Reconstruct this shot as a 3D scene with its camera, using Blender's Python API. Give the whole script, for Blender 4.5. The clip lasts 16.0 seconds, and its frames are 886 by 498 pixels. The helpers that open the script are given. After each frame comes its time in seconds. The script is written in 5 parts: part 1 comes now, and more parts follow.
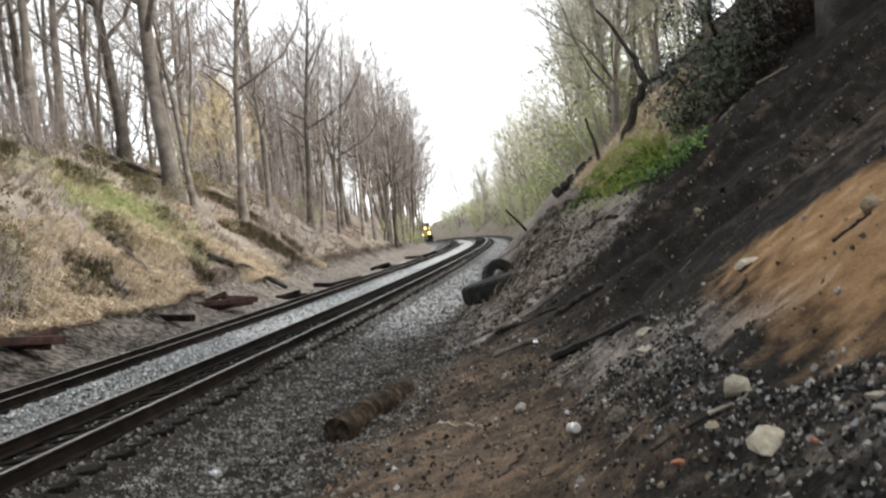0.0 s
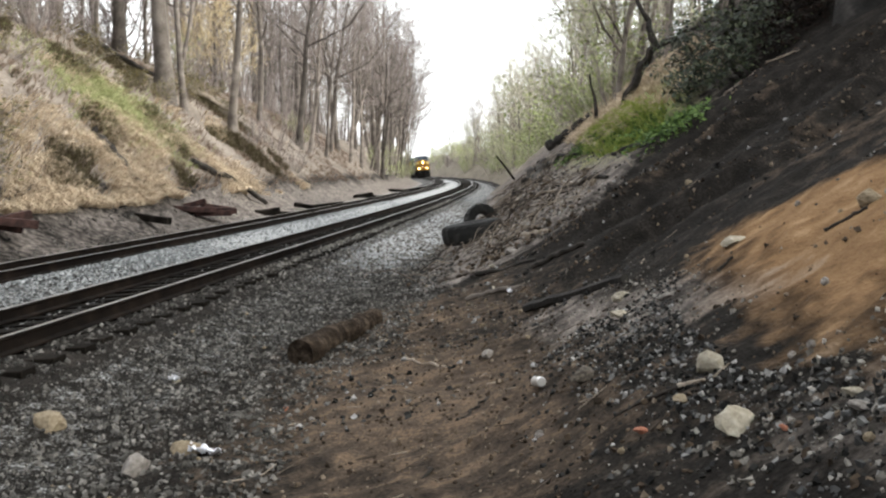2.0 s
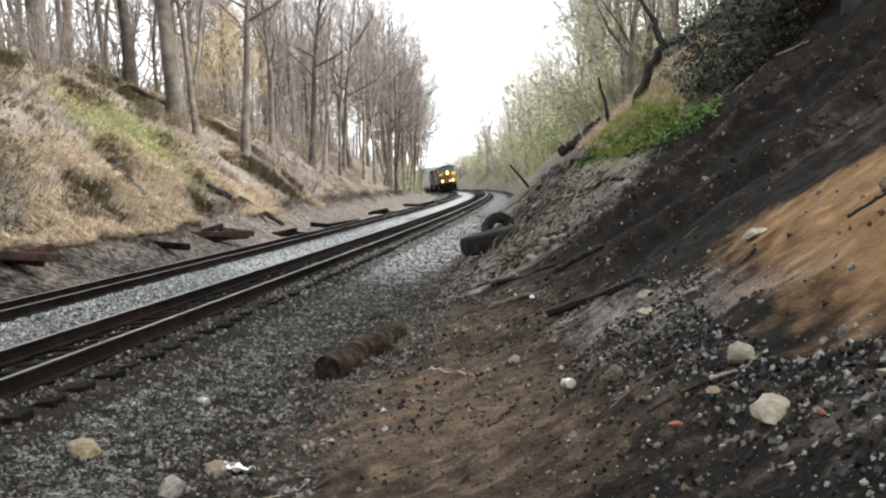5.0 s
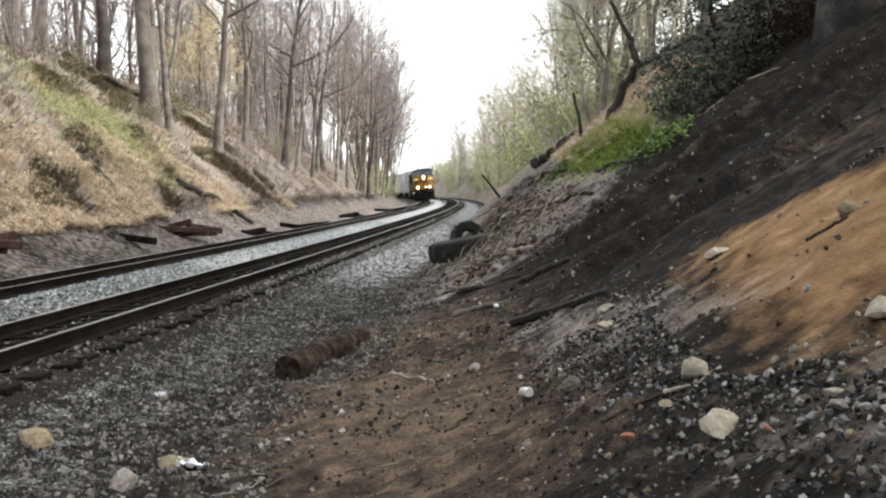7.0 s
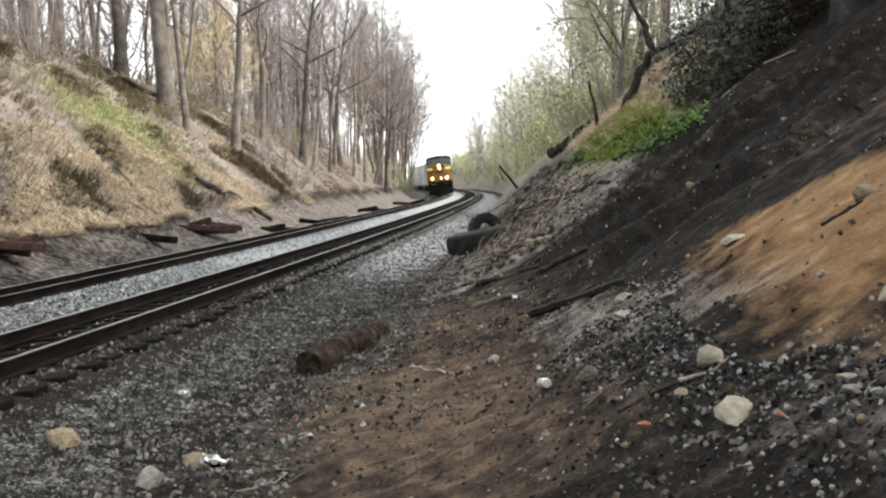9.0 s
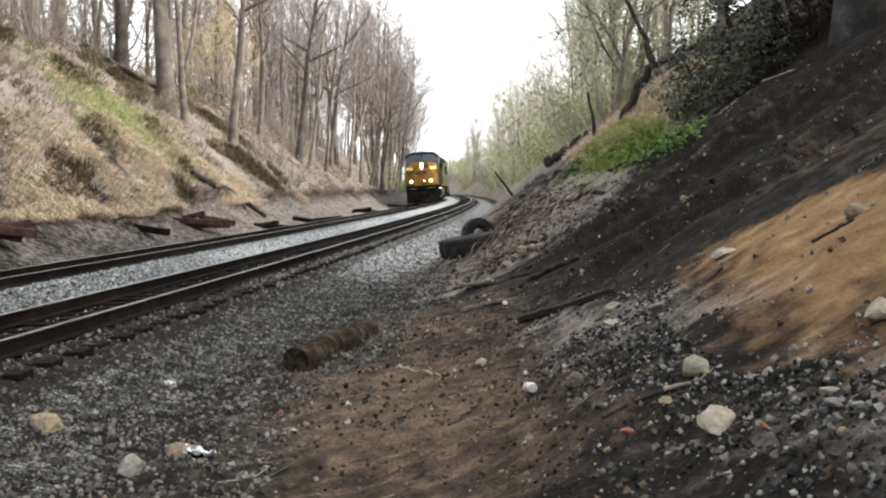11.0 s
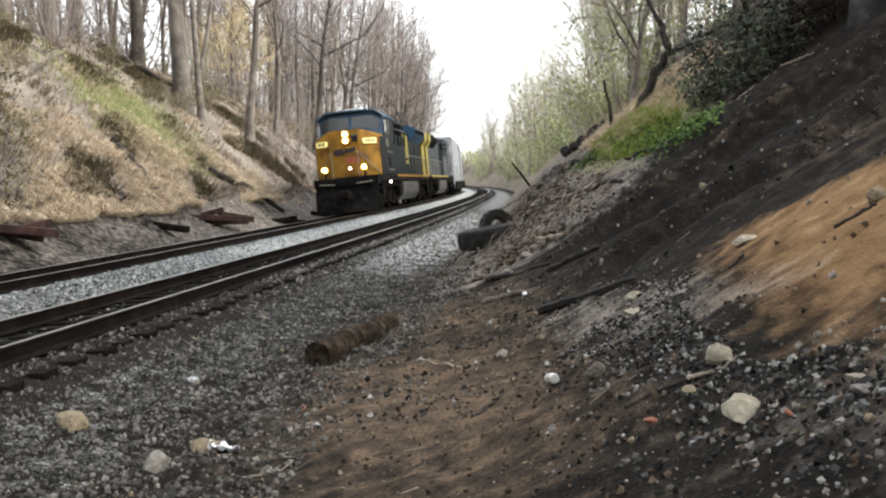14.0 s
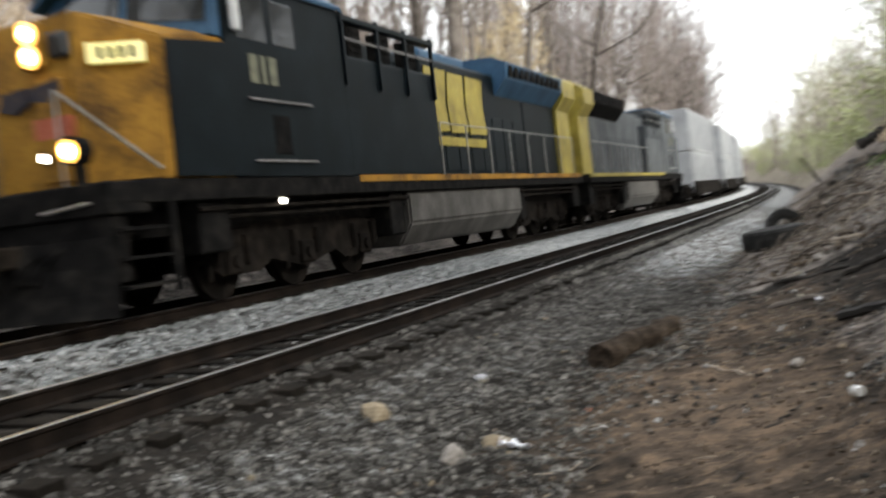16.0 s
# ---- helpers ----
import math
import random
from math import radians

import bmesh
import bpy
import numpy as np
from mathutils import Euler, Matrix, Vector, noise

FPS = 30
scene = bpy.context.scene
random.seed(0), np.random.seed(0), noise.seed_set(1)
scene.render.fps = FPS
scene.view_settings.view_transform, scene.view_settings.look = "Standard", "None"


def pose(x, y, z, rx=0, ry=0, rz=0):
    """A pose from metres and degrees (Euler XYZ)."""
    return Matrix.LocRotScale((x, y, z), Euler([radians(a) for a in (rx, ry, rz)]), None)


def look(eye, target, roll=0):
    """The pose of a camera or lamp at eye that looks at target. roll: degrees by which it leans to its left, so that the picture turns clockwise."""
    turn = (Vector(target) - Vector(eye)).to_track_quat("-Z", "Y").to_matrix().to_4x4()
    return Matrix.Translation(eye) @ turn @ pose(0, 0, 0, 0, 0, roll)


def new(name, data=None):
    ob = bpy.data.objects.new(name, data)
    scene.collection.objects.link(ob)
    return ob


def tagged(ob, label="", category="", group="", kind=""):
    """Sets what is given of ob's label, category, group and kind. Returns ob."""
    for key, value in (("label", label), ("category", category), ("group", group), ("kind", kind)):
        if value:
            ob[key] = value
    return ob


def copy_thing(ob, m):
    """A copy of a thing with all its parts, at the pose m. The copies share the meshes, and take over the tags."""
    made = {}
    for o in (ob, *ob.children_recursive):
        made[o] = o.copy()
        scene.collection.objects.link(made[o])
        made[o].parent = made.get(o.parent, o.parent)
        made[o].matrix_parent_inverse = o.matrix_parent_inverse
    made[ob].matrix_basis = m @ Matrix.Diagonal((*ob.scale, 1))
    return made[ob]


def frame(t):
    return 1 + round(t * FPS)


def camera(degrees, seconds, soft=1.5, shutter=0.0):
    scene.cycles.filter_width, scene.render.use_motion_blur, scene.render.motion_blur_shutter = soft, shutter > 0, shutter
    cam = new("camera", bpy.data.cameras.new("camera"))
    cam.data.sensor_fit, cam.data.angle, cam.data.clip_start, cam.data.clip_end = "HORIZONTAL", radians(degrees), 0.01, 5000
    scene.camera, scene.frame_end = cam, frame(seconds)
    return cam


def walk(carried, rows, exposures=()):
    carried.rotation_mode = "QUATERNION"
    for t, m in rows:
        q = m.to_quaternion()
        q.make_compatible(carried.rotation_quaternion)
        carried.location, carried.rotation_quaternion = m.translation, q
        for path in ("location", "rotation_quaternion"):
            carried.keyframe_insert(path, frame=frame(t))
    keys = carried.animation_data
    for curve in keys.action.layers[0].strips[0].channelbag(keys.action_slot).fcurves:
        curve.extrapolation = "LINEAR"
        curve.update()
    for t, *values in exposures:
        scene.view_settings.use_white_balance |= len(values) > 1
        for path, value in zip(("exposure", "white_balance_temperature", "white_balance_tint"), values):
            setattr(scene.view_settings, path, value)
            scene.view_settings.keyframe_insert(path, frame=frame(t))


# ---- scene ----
# ---------------------------------------------------------------- camera
cam = camera(50.7, 16.0, soft=2.2, shutter=0.5)
PATH = [
    (0.0, 0.070, -0.076, 1.819, 1.45, -0.97, 8.23),
    (0.5, 0.081, -0.080, 1.881, 4.42, 0.49, 5.19),
    (1.0, 0.025, -0.072, 1.814, 8.38, -0.96, -3.86),
    (1.5, 0.058, -0.035, 1.811, 3.65, -2.73, -2.72),
    (2.0, 0.035, 0.028, 1.810, 0.63, -4.80, 0.44),
    (2.5, 0.024, 0.057, 1.801, 0.01, -4.56, 2.44),
    (3.0, 0.037, 0.016, 1.799, -0.72, -4.64, 3.92),
    (3.5, 0.024, 0.016, 1.782, 1.73, -3.84, 4.15),
    (6.0, 0.000, 0.000, 1.780, 0.00, -4.10, 2.00),
    (6.5, 0.007, 0.003, 1.771, -1.23, -3.81, 1.54),
    (7.0, 0.028, -0.024, 1.768, -0.25, -3.60, 0.75),
    (7.5, 0.036, -0.030, 1.763, -0.20, -4.44, 0.36),
    (8.0, 0.027, -0.033, 1.768, 2.06, -3.85, 0.43),
    (8.5, 0.024, -0.039, 1.759, 2.28, -4.77, 0.03),
    (9.0, 0.056, -0.061, 1.782, 0.86, -4.07, 2.22),
    (9.5, 0.056, -0.065, 1.768, 0.15, -3.96, 0.82),
    (12.0, 0.066, -0.080, 1.757, 0.66, -3.70, -0.43),
    (12.5, 0.068, -0.075, 1.766, -0.85, -3.94, 0.88),
    (13.0, 0.064, -0.054, 1.753, -0.84, -4.62, 0.58),
    (13.5, 0.061, -0.072, 1.772, 0.73, -3.97, 1.55),
    (14.0, 0.053, -0.073, 1.760, 1.62, -4.27, 0.83),
    (14.5, 0.063, -0.056, 1.775, 0.12, -3.00, 2.02),
    (15.0, 0.044, -0.058, 1.792, 0.49, -2.71, 0.84),
    (15.5, -0.004, -0.084, 1.808, 7.86, -2.44, 1.18),
    (16.0, -0.029, -0.191, 1.801, 18.11, -3.84, 2.15),
]
walk(cam, [(t, pose(x, y, z, 90 + pitch, roll, yaw)) for t, x, y, z, yaw, pitch, roll in PATH],
     [(t, stops, 6500, 5) for t, stops in ((0.0, 0.7), (0.4, 0.2), (1.3, 0.4), (2.2, 0.88), (14.6, 0.9), (15.4, 0.82), (16.0, 0.9))])

# ---------------------------------------------------------------- daylight: a bright overcast evening sky
world = bpy.data.worlds.new("overcast_sky")
scene.world = world
world.use_nodes = True
wt = world.node_tree
sky = wt.nodes.new("ShaderNodeTexSky")
sky.sky_type, sky.sun_disc = "NISHITA", False
sky.sun_elevation, sky.sun_rotation = radians(36), radians(97)
sky.air_density, sky.dust_density, sky.ozone_density = 1.0, 6.0, 1.0
veil = wt.nodes.new("ShaderNodeMixRGB")
veil.inputs[0].default_value = 0.75
veil.inputs[2].default_value = (11.0, 11.0, 11.4, 1)
wt.links.new(sky.outputs[0], veil.inputs[1])
wt.links.new(veil.outputs[0], wt.nodes["Background"].inputs[0])
wt.nodes["Background"].inputs[1].default_value = 0.145
sun = new("sun", bpy.data.lights.new("sun", "SUN"))
sun.data.energy, sun.data.angle, sun.data.color = 3.0, radians(18), (1.0, 0.96, 0.9)
sun.matrix_world = look((0, 0, 60), (-60, 8, 16))


# ---------------------------------------------------------------- materials
def material(name, colours, scale=4.0, rough=0.85, bump=0.3, fine=40.0, metal=0.0, spec=0.3, emit=0.0, per_object=0.0, bump_dist=0.02):
    """Procedural surface: a ramp of colours over two sizes of noise, with relief."""
    m = bpy.data.materials.new(name)
    m.use_nodes = True
    nt = m.node_tree
    b = nt.nodes["Principled BSDF"]
    tc = nt.nodes.new("ShaderNodeTexCoord")
    n1, n2 = nt.nodes.new("ShaderNodeTexNoise"), nt.nodes.new("ShaderNodeTexNoise")
    n1.inputs["Scale"].default_value, n2.inputs["Scale"].default_value = scale, fine
    n1.inputs["Detail"].default_value, n2.inputs["Detail"].default_value = 6, 4
    mixer = nt.nodes.new("ShaderNodeMath")
    mixer.operation = "MULTIPLY_ADD"
    mixer.inputs[1].default_value = 0.4
    nt.links.new(tc.outputs["Object"], n1.inputs["Vector"])
    nt.links.new(tc.outputs["Object"], n2.inputs["Vector"])
    nt.links.new(n2.outputs["Fac"], mixer.inputs[0])
    low = nt.nodes.new("ShaderNodeMath")
    low.operation = "MULTIPLY_ADD"
    low.inputs[1].default_value, low.inputs[2].default_value = 1.1, -0.25
    nt.links.new(n1.outputs["Fac"], low.inputs[0])
    nt.links.new(low.outputs[0], mixer.inputs[2])
    ramp = nt.nodes.new("ShaderNodeValToRGB")
    els = ramp.color_ramp.elements
    while len(els) < len(colours):
        els.new(0.5)
    for i, c in enumerate(colours):
        els[i].position = 0.25 + 0.5 * i / max(1, len(colours) - 1)
        els[i].color = (*c, 1)
    nt.links.new(mixer.outputs[0], ramp.inputs[0])
    out = ramp.outputs[0]
    if per_object:
        info, hsv = nt.nodes.new("ShaderNodeObjectInfo"), nt.nodes.new("ShaderNodeHueSaturation")
        span = nt.nodes.new("ShaderNodeMapRange")
        span.inputs["To Min"].default_value, span.inputs["To Max"].default_value = 1 - per_object, 1 + per_object
        nt.links.new(info.outputs["Random"], span.inputs["Value"])
        nt.links.new(span.outputs[0], hsv.inputs["Value"])
        nt.links.new(out, hsv.inputs["Color"])
        out = hsv.outputs[0]
    nt.links.new(out, b.inputs["Base Color"])
    b.inputs["Roughness"].default_value, b.inputs["Metallic"].default_value = rough, metal
    b.inputs["Specular IOR Level"].default_value = spec
    if bump:
        bp = nt.nodes.new("ShaderNodeBump")
        bp.inputs["Strength"].default_value, bp.inputs["Distance"].default_value = bump, bump_dist
        nt.links.new(mixer.outputs[0], bp.inputs["Height"])
        nt.links.new(bp.outputs[0], b.inputs["Normal"])
    if emit:
        b.inputs["Emission Color"].default_value = (*colours[0], 1)
        b.inputs["Emission Strength"].default_value = emit
    return m


def island_material(name, colours, rough=0.9, spec=0.12, translucent=0.0):
    """A surface whose loose pieces each take their own colour."""
    m = bpy.data.materials.new(name)
    m.use_nodes = True
    nt = m.node_tree
    b = nt.nodes["Principled BSDF"]
    geo, ramp = nt.nodes.new("ShaderNodeNewGeometry"), nt.nodes.new("ShaderNodeValToRGB")
    els = ramp.color_ramp.elements
    while len(els) < len(colours):
        els.new(0.5)
    for i, c in enumerate(colours):
        els[i].position, els[i].color = i / max(1, len(colours) - 1), (*c, 1)
    tc, n1 = nt.nodes.new("ShaderNodeTexCoord"), nt.nodes.new("ShaderNodeTexNoise")
    n1.inputs["Scale"].default_value = 45
    mul = nt.nodes.new("ShaderNodeMixRGB")
    mul.blend_type, mul.inputs[0].default_value = "OVERLAY", 0.5
    nt.links.new(tc.outputs["Object"], n1.inputs["Vector"])
    nt.links.new(geo.outputs["Random Per Island"], ramp.inputs[0])
    nt.links.new(ramp.outputs[0], mul.inputs[1])
    nt.links.new(n1.outputs["Fac"], mul.inputs[2])
    nt.links.new(mul.outputs[0], b.inputs["Base Color"])
    b.inputs["Roughness"].default_value, b.inputs["Specular IOR Level"].default_value = rough, spec
    return m


def ground_material():
    """Coal-black dirt, brown earth, sand, pale ballast, grass and leaf litter, told apart by the ground's cover masks."""
    m = bpy.data.materials.new("cutting_ground")
    m.use_nodes = True
    nt = m.node_tree
    b = nt.nodes["Principled BSDF"]
    tc = nt.nodes.new("ShaderNodeTexCoord")

    def nz(scale, detail=6.0):
        n = nt.nodes.new("ShaderNodeTexNoise")
        n.inputs["Scale"].default_value, n.inputs["Detail"].default_value = scale, detail
        nt.links.new(tc.outputs["Object"], n.inputs["Vector"])
        return n.outputs["Fac"]

    big, mid, small = nz(0.6), nz(5.0), nz(38.0)

    def blend(colours, fac):
        r = nt.nodes.new("ShaderNodeValToRGB")
        els = r.color_ramp.elements
        while len(els) < len(colours):
            els.new(0.5)
        for i, c in enumerate(colours):
            els[i].position, els[i].color = 0.3 + 0.4 * i / (len(colours) - 1), (*c, 1)
        nt.links.new(fac, r.inputs[0])
        return r.outputs[0]

    def math_node(op, a, c):
        n = nt.nodes.new("ShaderNodeMath")
        n.operation = op
        for i, v in enumerate((a, c)):
            if isinstance(v, (int, float)):
                n.inputs[i].default_value = v
            else:
                nt.links.new(v, n.inputs[i])
        return n.outputs[0]

    rough_mix = math_node("ADD", math_node("MULTIPLY", mid, 0.5), math_node("MULTIPLY", small, 0.5))
    wide_mix = math_node("ADD", math_node("MULTIPLY", big, 0.5), math_node("MULTIPLY", mid, 0.5))

    def mask(layer, channel):
        a = nt.nodes.new("ShaderNodeVertexColor")
        a.layer_name = layer
        sep = nt.nodes.new("ShaderNodeSeparateColor")
        nt.links.new(a.outputs["Color"], sep.inputs[0])
        grain, much, half = (wide_mix, 1.5, 0.22) if layer == "soil" else (rough_mix, 1.3, 0.15)
        edge = math_node("ADD", sep.outputs[channel], math_node("MULTIPLY", math_node("SUBTRACT", grain, 0.5), much))
        r = nt.nodes.new("ShaderNodeMapRange")
        r.inputs["From Min"].default_value, r.inputs["From Max"].default_value = 0.5 - half, 0.5 + half
        nt.links.new(edge, r.inputs["Value"])
        return r.outputs[0]

    def over(base, top, fac):
        n = nt.nodes.new("ShaderNodeMixRGB")
        nt.links.new(fac, n.inputs[0])
        nt.links.new(base, n.inputs[1])
        nt.links.new(top, n.inputs[2])
        return n.outputs[0]

    col = blend(COAL, rough_mix)
    col = over(col, blend(EARTH, rough_mix), mask("soil", 0))
    col = over(col, blend(SAND, math_node("ADD", math_node("MULTIPLY", wide_mix, 0.6), math_node("MULTIPLY", rough_mix, 0.4))), mask("soil", 1))
    col = over(col, blend(ASH, rough_mix), mask("soil", 2))
    col = over(col, blend(BALLAST, small), mask("cover", 0))
    col = over(col, blend(LITTER, wide_mix), mask("cover", 1))
    col = over(col, blend(GRASS, rough_mix), mask("cover", 2))
    nt.links.new(col, b.inputs["Base Color"])
    b.inputs["Roughness"].default_value, b.inputs["Specular IOR Level"].default_value = 0.95, 0.06
    bp = nt.nodes.new("ShaderNodeBump")
    bp.inputs["Strength"].default_value, bp.inputs["Distance"].default_value = 0.8, 0.05
    nt.links.new(rough_mix, bp.inputs["Height"])
    nt.links.new(bp.outputs[0], b.inputs["Normal"])
    return m


COAL = [(0.006, 0.0055, 0.005), (0.0145, 0.0125, 0.011), (0.046, 0.0395, 0.0345)]
EARTH = [(0.028, 0.022, 0.018), (0.08, 0.06, 0.045), (0.185, 0.128, 0.084)]
SAND = [(0.065, 0.04, 0.022), (0.155, 0.092, 0.046), (0.235, 0.146, 0.078), (0.36, 0.25, 0.15)]
ASH = [(0.05, 0.043, 0.04), (0.155, 0.135, 0.122), (0.34, 0.298, 0.266)]
BALLAST = [(0.12, 0.122, 0.123), (0.31, 0.315, 0.318), (0.52, 0.525, 0.525)]
LITTER = [(0.078, 0.065, 0.055), (0.17, 0.145, 0.124), (0.3, 0.26, 0.224)]
GRASS = [(0.085, 0.105, 0.035), (0.18, 0.2, 0.075), (0.30, 0.27, 0.13)]
GROUND = ground_material()
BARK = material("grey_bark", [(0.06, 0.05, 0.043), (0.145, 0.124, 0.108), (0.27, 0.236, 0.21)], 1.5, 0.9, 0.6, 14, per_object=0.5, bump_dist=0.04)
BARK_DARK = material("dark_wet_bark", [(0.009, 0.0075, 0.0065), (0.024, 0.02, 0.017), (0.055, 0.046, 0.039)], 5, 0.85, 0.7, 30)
# dark brown for board and log; on the bank's trunk it paints canopy shade
BARK_DIM = material("brown_wood_and_shaded_trunk_bark", [(0.008, 0.007, 0.0065), (0.019, 0.0168, 0.0152), (0.055, 0.049, 0.045)], 3, 0.85, 0.7, 20, bump_dist=0.05)
TWIG = island_material("twigs_with_buds", [(0.16, 0.142, 0.13), (0.255, 0.224, 0.208), (0.345, 0.288, 0.273)])
TWIG_GREEN = island_material("twigs_with_young_leaves", [(0.3, 0.272, 0.235), (0.4, 0.372, 0.295), (0.46, 0.47, 0.32)])
LEAF_YOUNG = island_material("young_spring_leaves", [(0.18, 0.23, 0.08), (0.29, 0.35, 0.12), (0.40, 0.43, 0.19)], 0.6)
# the last, palest tone paints highlights on the glossy leaves
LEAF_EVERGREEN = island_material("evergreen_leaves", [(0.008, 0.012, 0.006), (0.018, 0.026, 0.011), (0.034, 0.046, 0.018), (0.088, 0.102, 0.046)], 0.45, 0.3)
# near-black leaf tones that put the thicket hollow's shade into the colour
LEAF_SHADED = island_material("shaded_brown_leaves", [(0.006, 0.0038, 0.003), (0.013, 0.008, 0.006), (0.026, 0.015, 0.011)])
LEAF_OLIVE = island_material("olive_brown_bramble_leaves", [(0.06, 0.055, 0.025), (0.13, 0.115, 0.05), (0.22, 0.17, 0.085)])
BRACKEN = island_material("dead_brown_bracken", [(0.14, 0.104, 0.082), (0.24, 0.18, 0.142), (0.35, 0.275, 0.22)])
LEAF_TAN = island_material("dry_tan_leaves", [(0.36, 0.27, 0.15), (0.5, 0.4, 0.24), (0.62, 0.53, 0.35)])
GRASS_DRY = island_material("dry_straw_grass", [(0.34, 0.262, 0.182), (0.53, 0.425, 0.302), (0.68, 0.57, 0.44)])
GRASS_GREEN = island_material("fresh_green_grass", [(0.2, 0.27, 0.06), (0.36, 0.42, 0.12), (0.5, 0.5, 0.2)])
GRASS_PALE = island_material("pale_new_grass", [(0.22, 0.25, 0.1), (0.36, 0.38, 0.19), (0.5, 0.49, 0.28)])
IVY = island_material("green_ivy_leaves", [(0.025, 0.05, 0.012), (0.07, 0.125, 0.03), (0.14, 0.21, 0.05)], 0.6, 0.15)
STONE = island_material("ballast_stones", [(0.03, 0.0287, 0.0265), (0.056, 0.0535, 0.05), (0.083, 0.079, 0.074), (0.123, 0.117, 0.11), (0.205, 0.195, 0.184)])
STONE_PALE = island_material("clean_pale_ballast", [(0.1, 0.108, 0.112), (0.2, 0.212, 0.218), (0.32, 0.335, 0.342), (0.5, 0.512, 0.518)])
STONE_MID = island_material("dusty_stones", [(0.05, 0.046, 0.04), (0.11, 0.102, 0.092), (0.19, 0.178, 0.162), (0.33, 0.315, 0.29)])
CLOD = island_material("brown_clods", [(0.02, 0.015, 0.011), (0.055, 0.04, 0.029), (0.11, 0.083, 0.06), (0.2, 0.165, 0.13)])
BRUSH = island_material("olive_brown_brush", [(0.055, 0.043, 0.028), (0.105, 0.088, 0.052), (0.17, 0.15, 0.085)])
STONE_DARK = island_material("sooty_stones", [(0.007, 0.007, 0.007), (0.015, 0.0145, 0.014), (0.03, 0.029, 0.028), (0.06, 0.061, 0.063), (0.32, 0.315, 0.31)])
ROCK = material("pale_limestone", [(0.2, 0.175, 0.13), (0.30, 0.27, 0.215), (0.40, 0.37, 0.31)], 6, 0.9, 0.5, 40, per_object=0.2)
ROCK_GREY = material("grey_fieldstone", [(0.12, 0.11, 0.10), (0.22, 0.2, 0.185), (0.32, 0.30, 0.28)], 6, 0.9, 0.5, 40, per_object=0.35)
ROCK_DARK = material("dark_earthy_stone", [(0.03, 0.026, 0.022), (0.07, 0.06, 0.05), (0.13, 0.112, 0.095)], 8, 0.9, 0.5, 40)
ROCK_TAN = material("tan_stone", [(0.13, 0.10, 0.065), (0.20, 0.16, 0.11), (0.28, 0.235, 0.165)], 8, 0.9, 0.4, 40)
BRICK = material("orange_brick_shard", [(0.2, 0.075, 0.045), (0.3, 0.12, 0.075), (0.36, 0.18, 0.12)], 10, 0.9, 0.3, 60)
RUST = material("rusty_rail_side", [(0.004, 0.003, 0.0025), (0.009, 0.0065, 0.0052), (0.021, 0.0145, 0.011)], 3, 0.85, 0.3, 40, spec=0.08)
POLISHED = material("worn_rail_head", [(0.17, 0.158, 0.147), (0.26, 0.247, 0.235), (0.33, 0.315, 0.3)], 2, 0.34, 0.03, 60, metal=0.9)
SLEEPER = material("creosoted_sleeper", [(0.004, 0.0035, 0.003), (0.010, 0.0085, 0.0072), (0.024, 0.02, 0.0165)], 3, 0.9, 0.5, 30, per_object=0.25, spec=0.04)
RED_STEEL = material("red_rusty_scrap_steel", [(0.014, 0.008, 0.007), (0.035, 0.017, 0.015), (0.075, 0.036, 0.03)], 4, 0.8, 0.3, 40)
RUBBER = material("weathered_tyre_rubber", [(0.006, 0.006, 0.0055), (0.012, 0.0115, 0.011), (0.032, 0.03, 0.028)], 6, 0.85, 0.3, 50)
DEADWOOD = material("bleached_dead_wood", [(0.12, 0.095, 0.075), (0.24, 0.2, 0.16), (0.38, 0.33, 0.28)], 4, 0.9, 0.5, 40)
PAPER = material("white_litter_plastic", [(0.62, 0.63, 0.68), (0.74, 0.75, 0.8), (0.8, 0.8, 0.82)], 12, 0.5, 0.4, 30)
TIN = material("bare_aluminium_can", [(0.7, 0.7, 0.7), (0.8, 0.8, 0.8), (0.85, 0.85, 0.85)], 10, 0.25, 0.1, 60, metal=0.6)
# locomotive and wagons
BLUE = material("faded_dark_blue_paint", [(0.0016, 0.0034, 0.0046), (0.0024, 0.0051, 0.007), (0.006, 0.0102, 0.013)], 1.2, 0.5, 0.03, 25, spec=0.1)
ROOF_BLUE = material("blue_roof_paint", [(0.014, 0.043, 0.085), (0.023, 0.068, 0.13), (0.038, 0.1, 0.175)], 1.5, 0.5, 0.05, 25, spec=0.3)
GREY_PAINT = material("weathered_grey_paint", [(0.04, 0.045, 0.05), (0.065, 0.07, 0.076), (0.11, 0.117, 0.122)], 1.2, 0.6, 0.05, 25, spec=0.12)
YELLOW = material("dirty_golden_yellow_paint", [(0.07, 0.035, 0.01), (0.24, 0.122, 0.018), (0.36, 0.19, 0.026)], 1.6, 0.6, 0.05, 14, spec=0.15)
LEMON = material("yellow_stripe_paint", [(0.17, 0.135, 0.024), (0.28, 0.22, 0.036), (0.38, 0.31, 0.06)], 2, 0.5, 0.03, 25, spec=0.4)
BLACK = material("sooty_black_steel", [(0.004, 0.004, 0.004), (0.009, 0.0085, 0.0085), (0.021, 0.019, 0.017)], 4, 0.85, 0.2, 40, spec=0.03)
GRIME = material("brown_brake_dust_steel", [(0.005, 0.0045, 0.004), (0.011, 0.0095, 0.0085), (0.024, 0.0195, 0.0165)], 4, 0.9, 0.25, 40, spec=0.02)
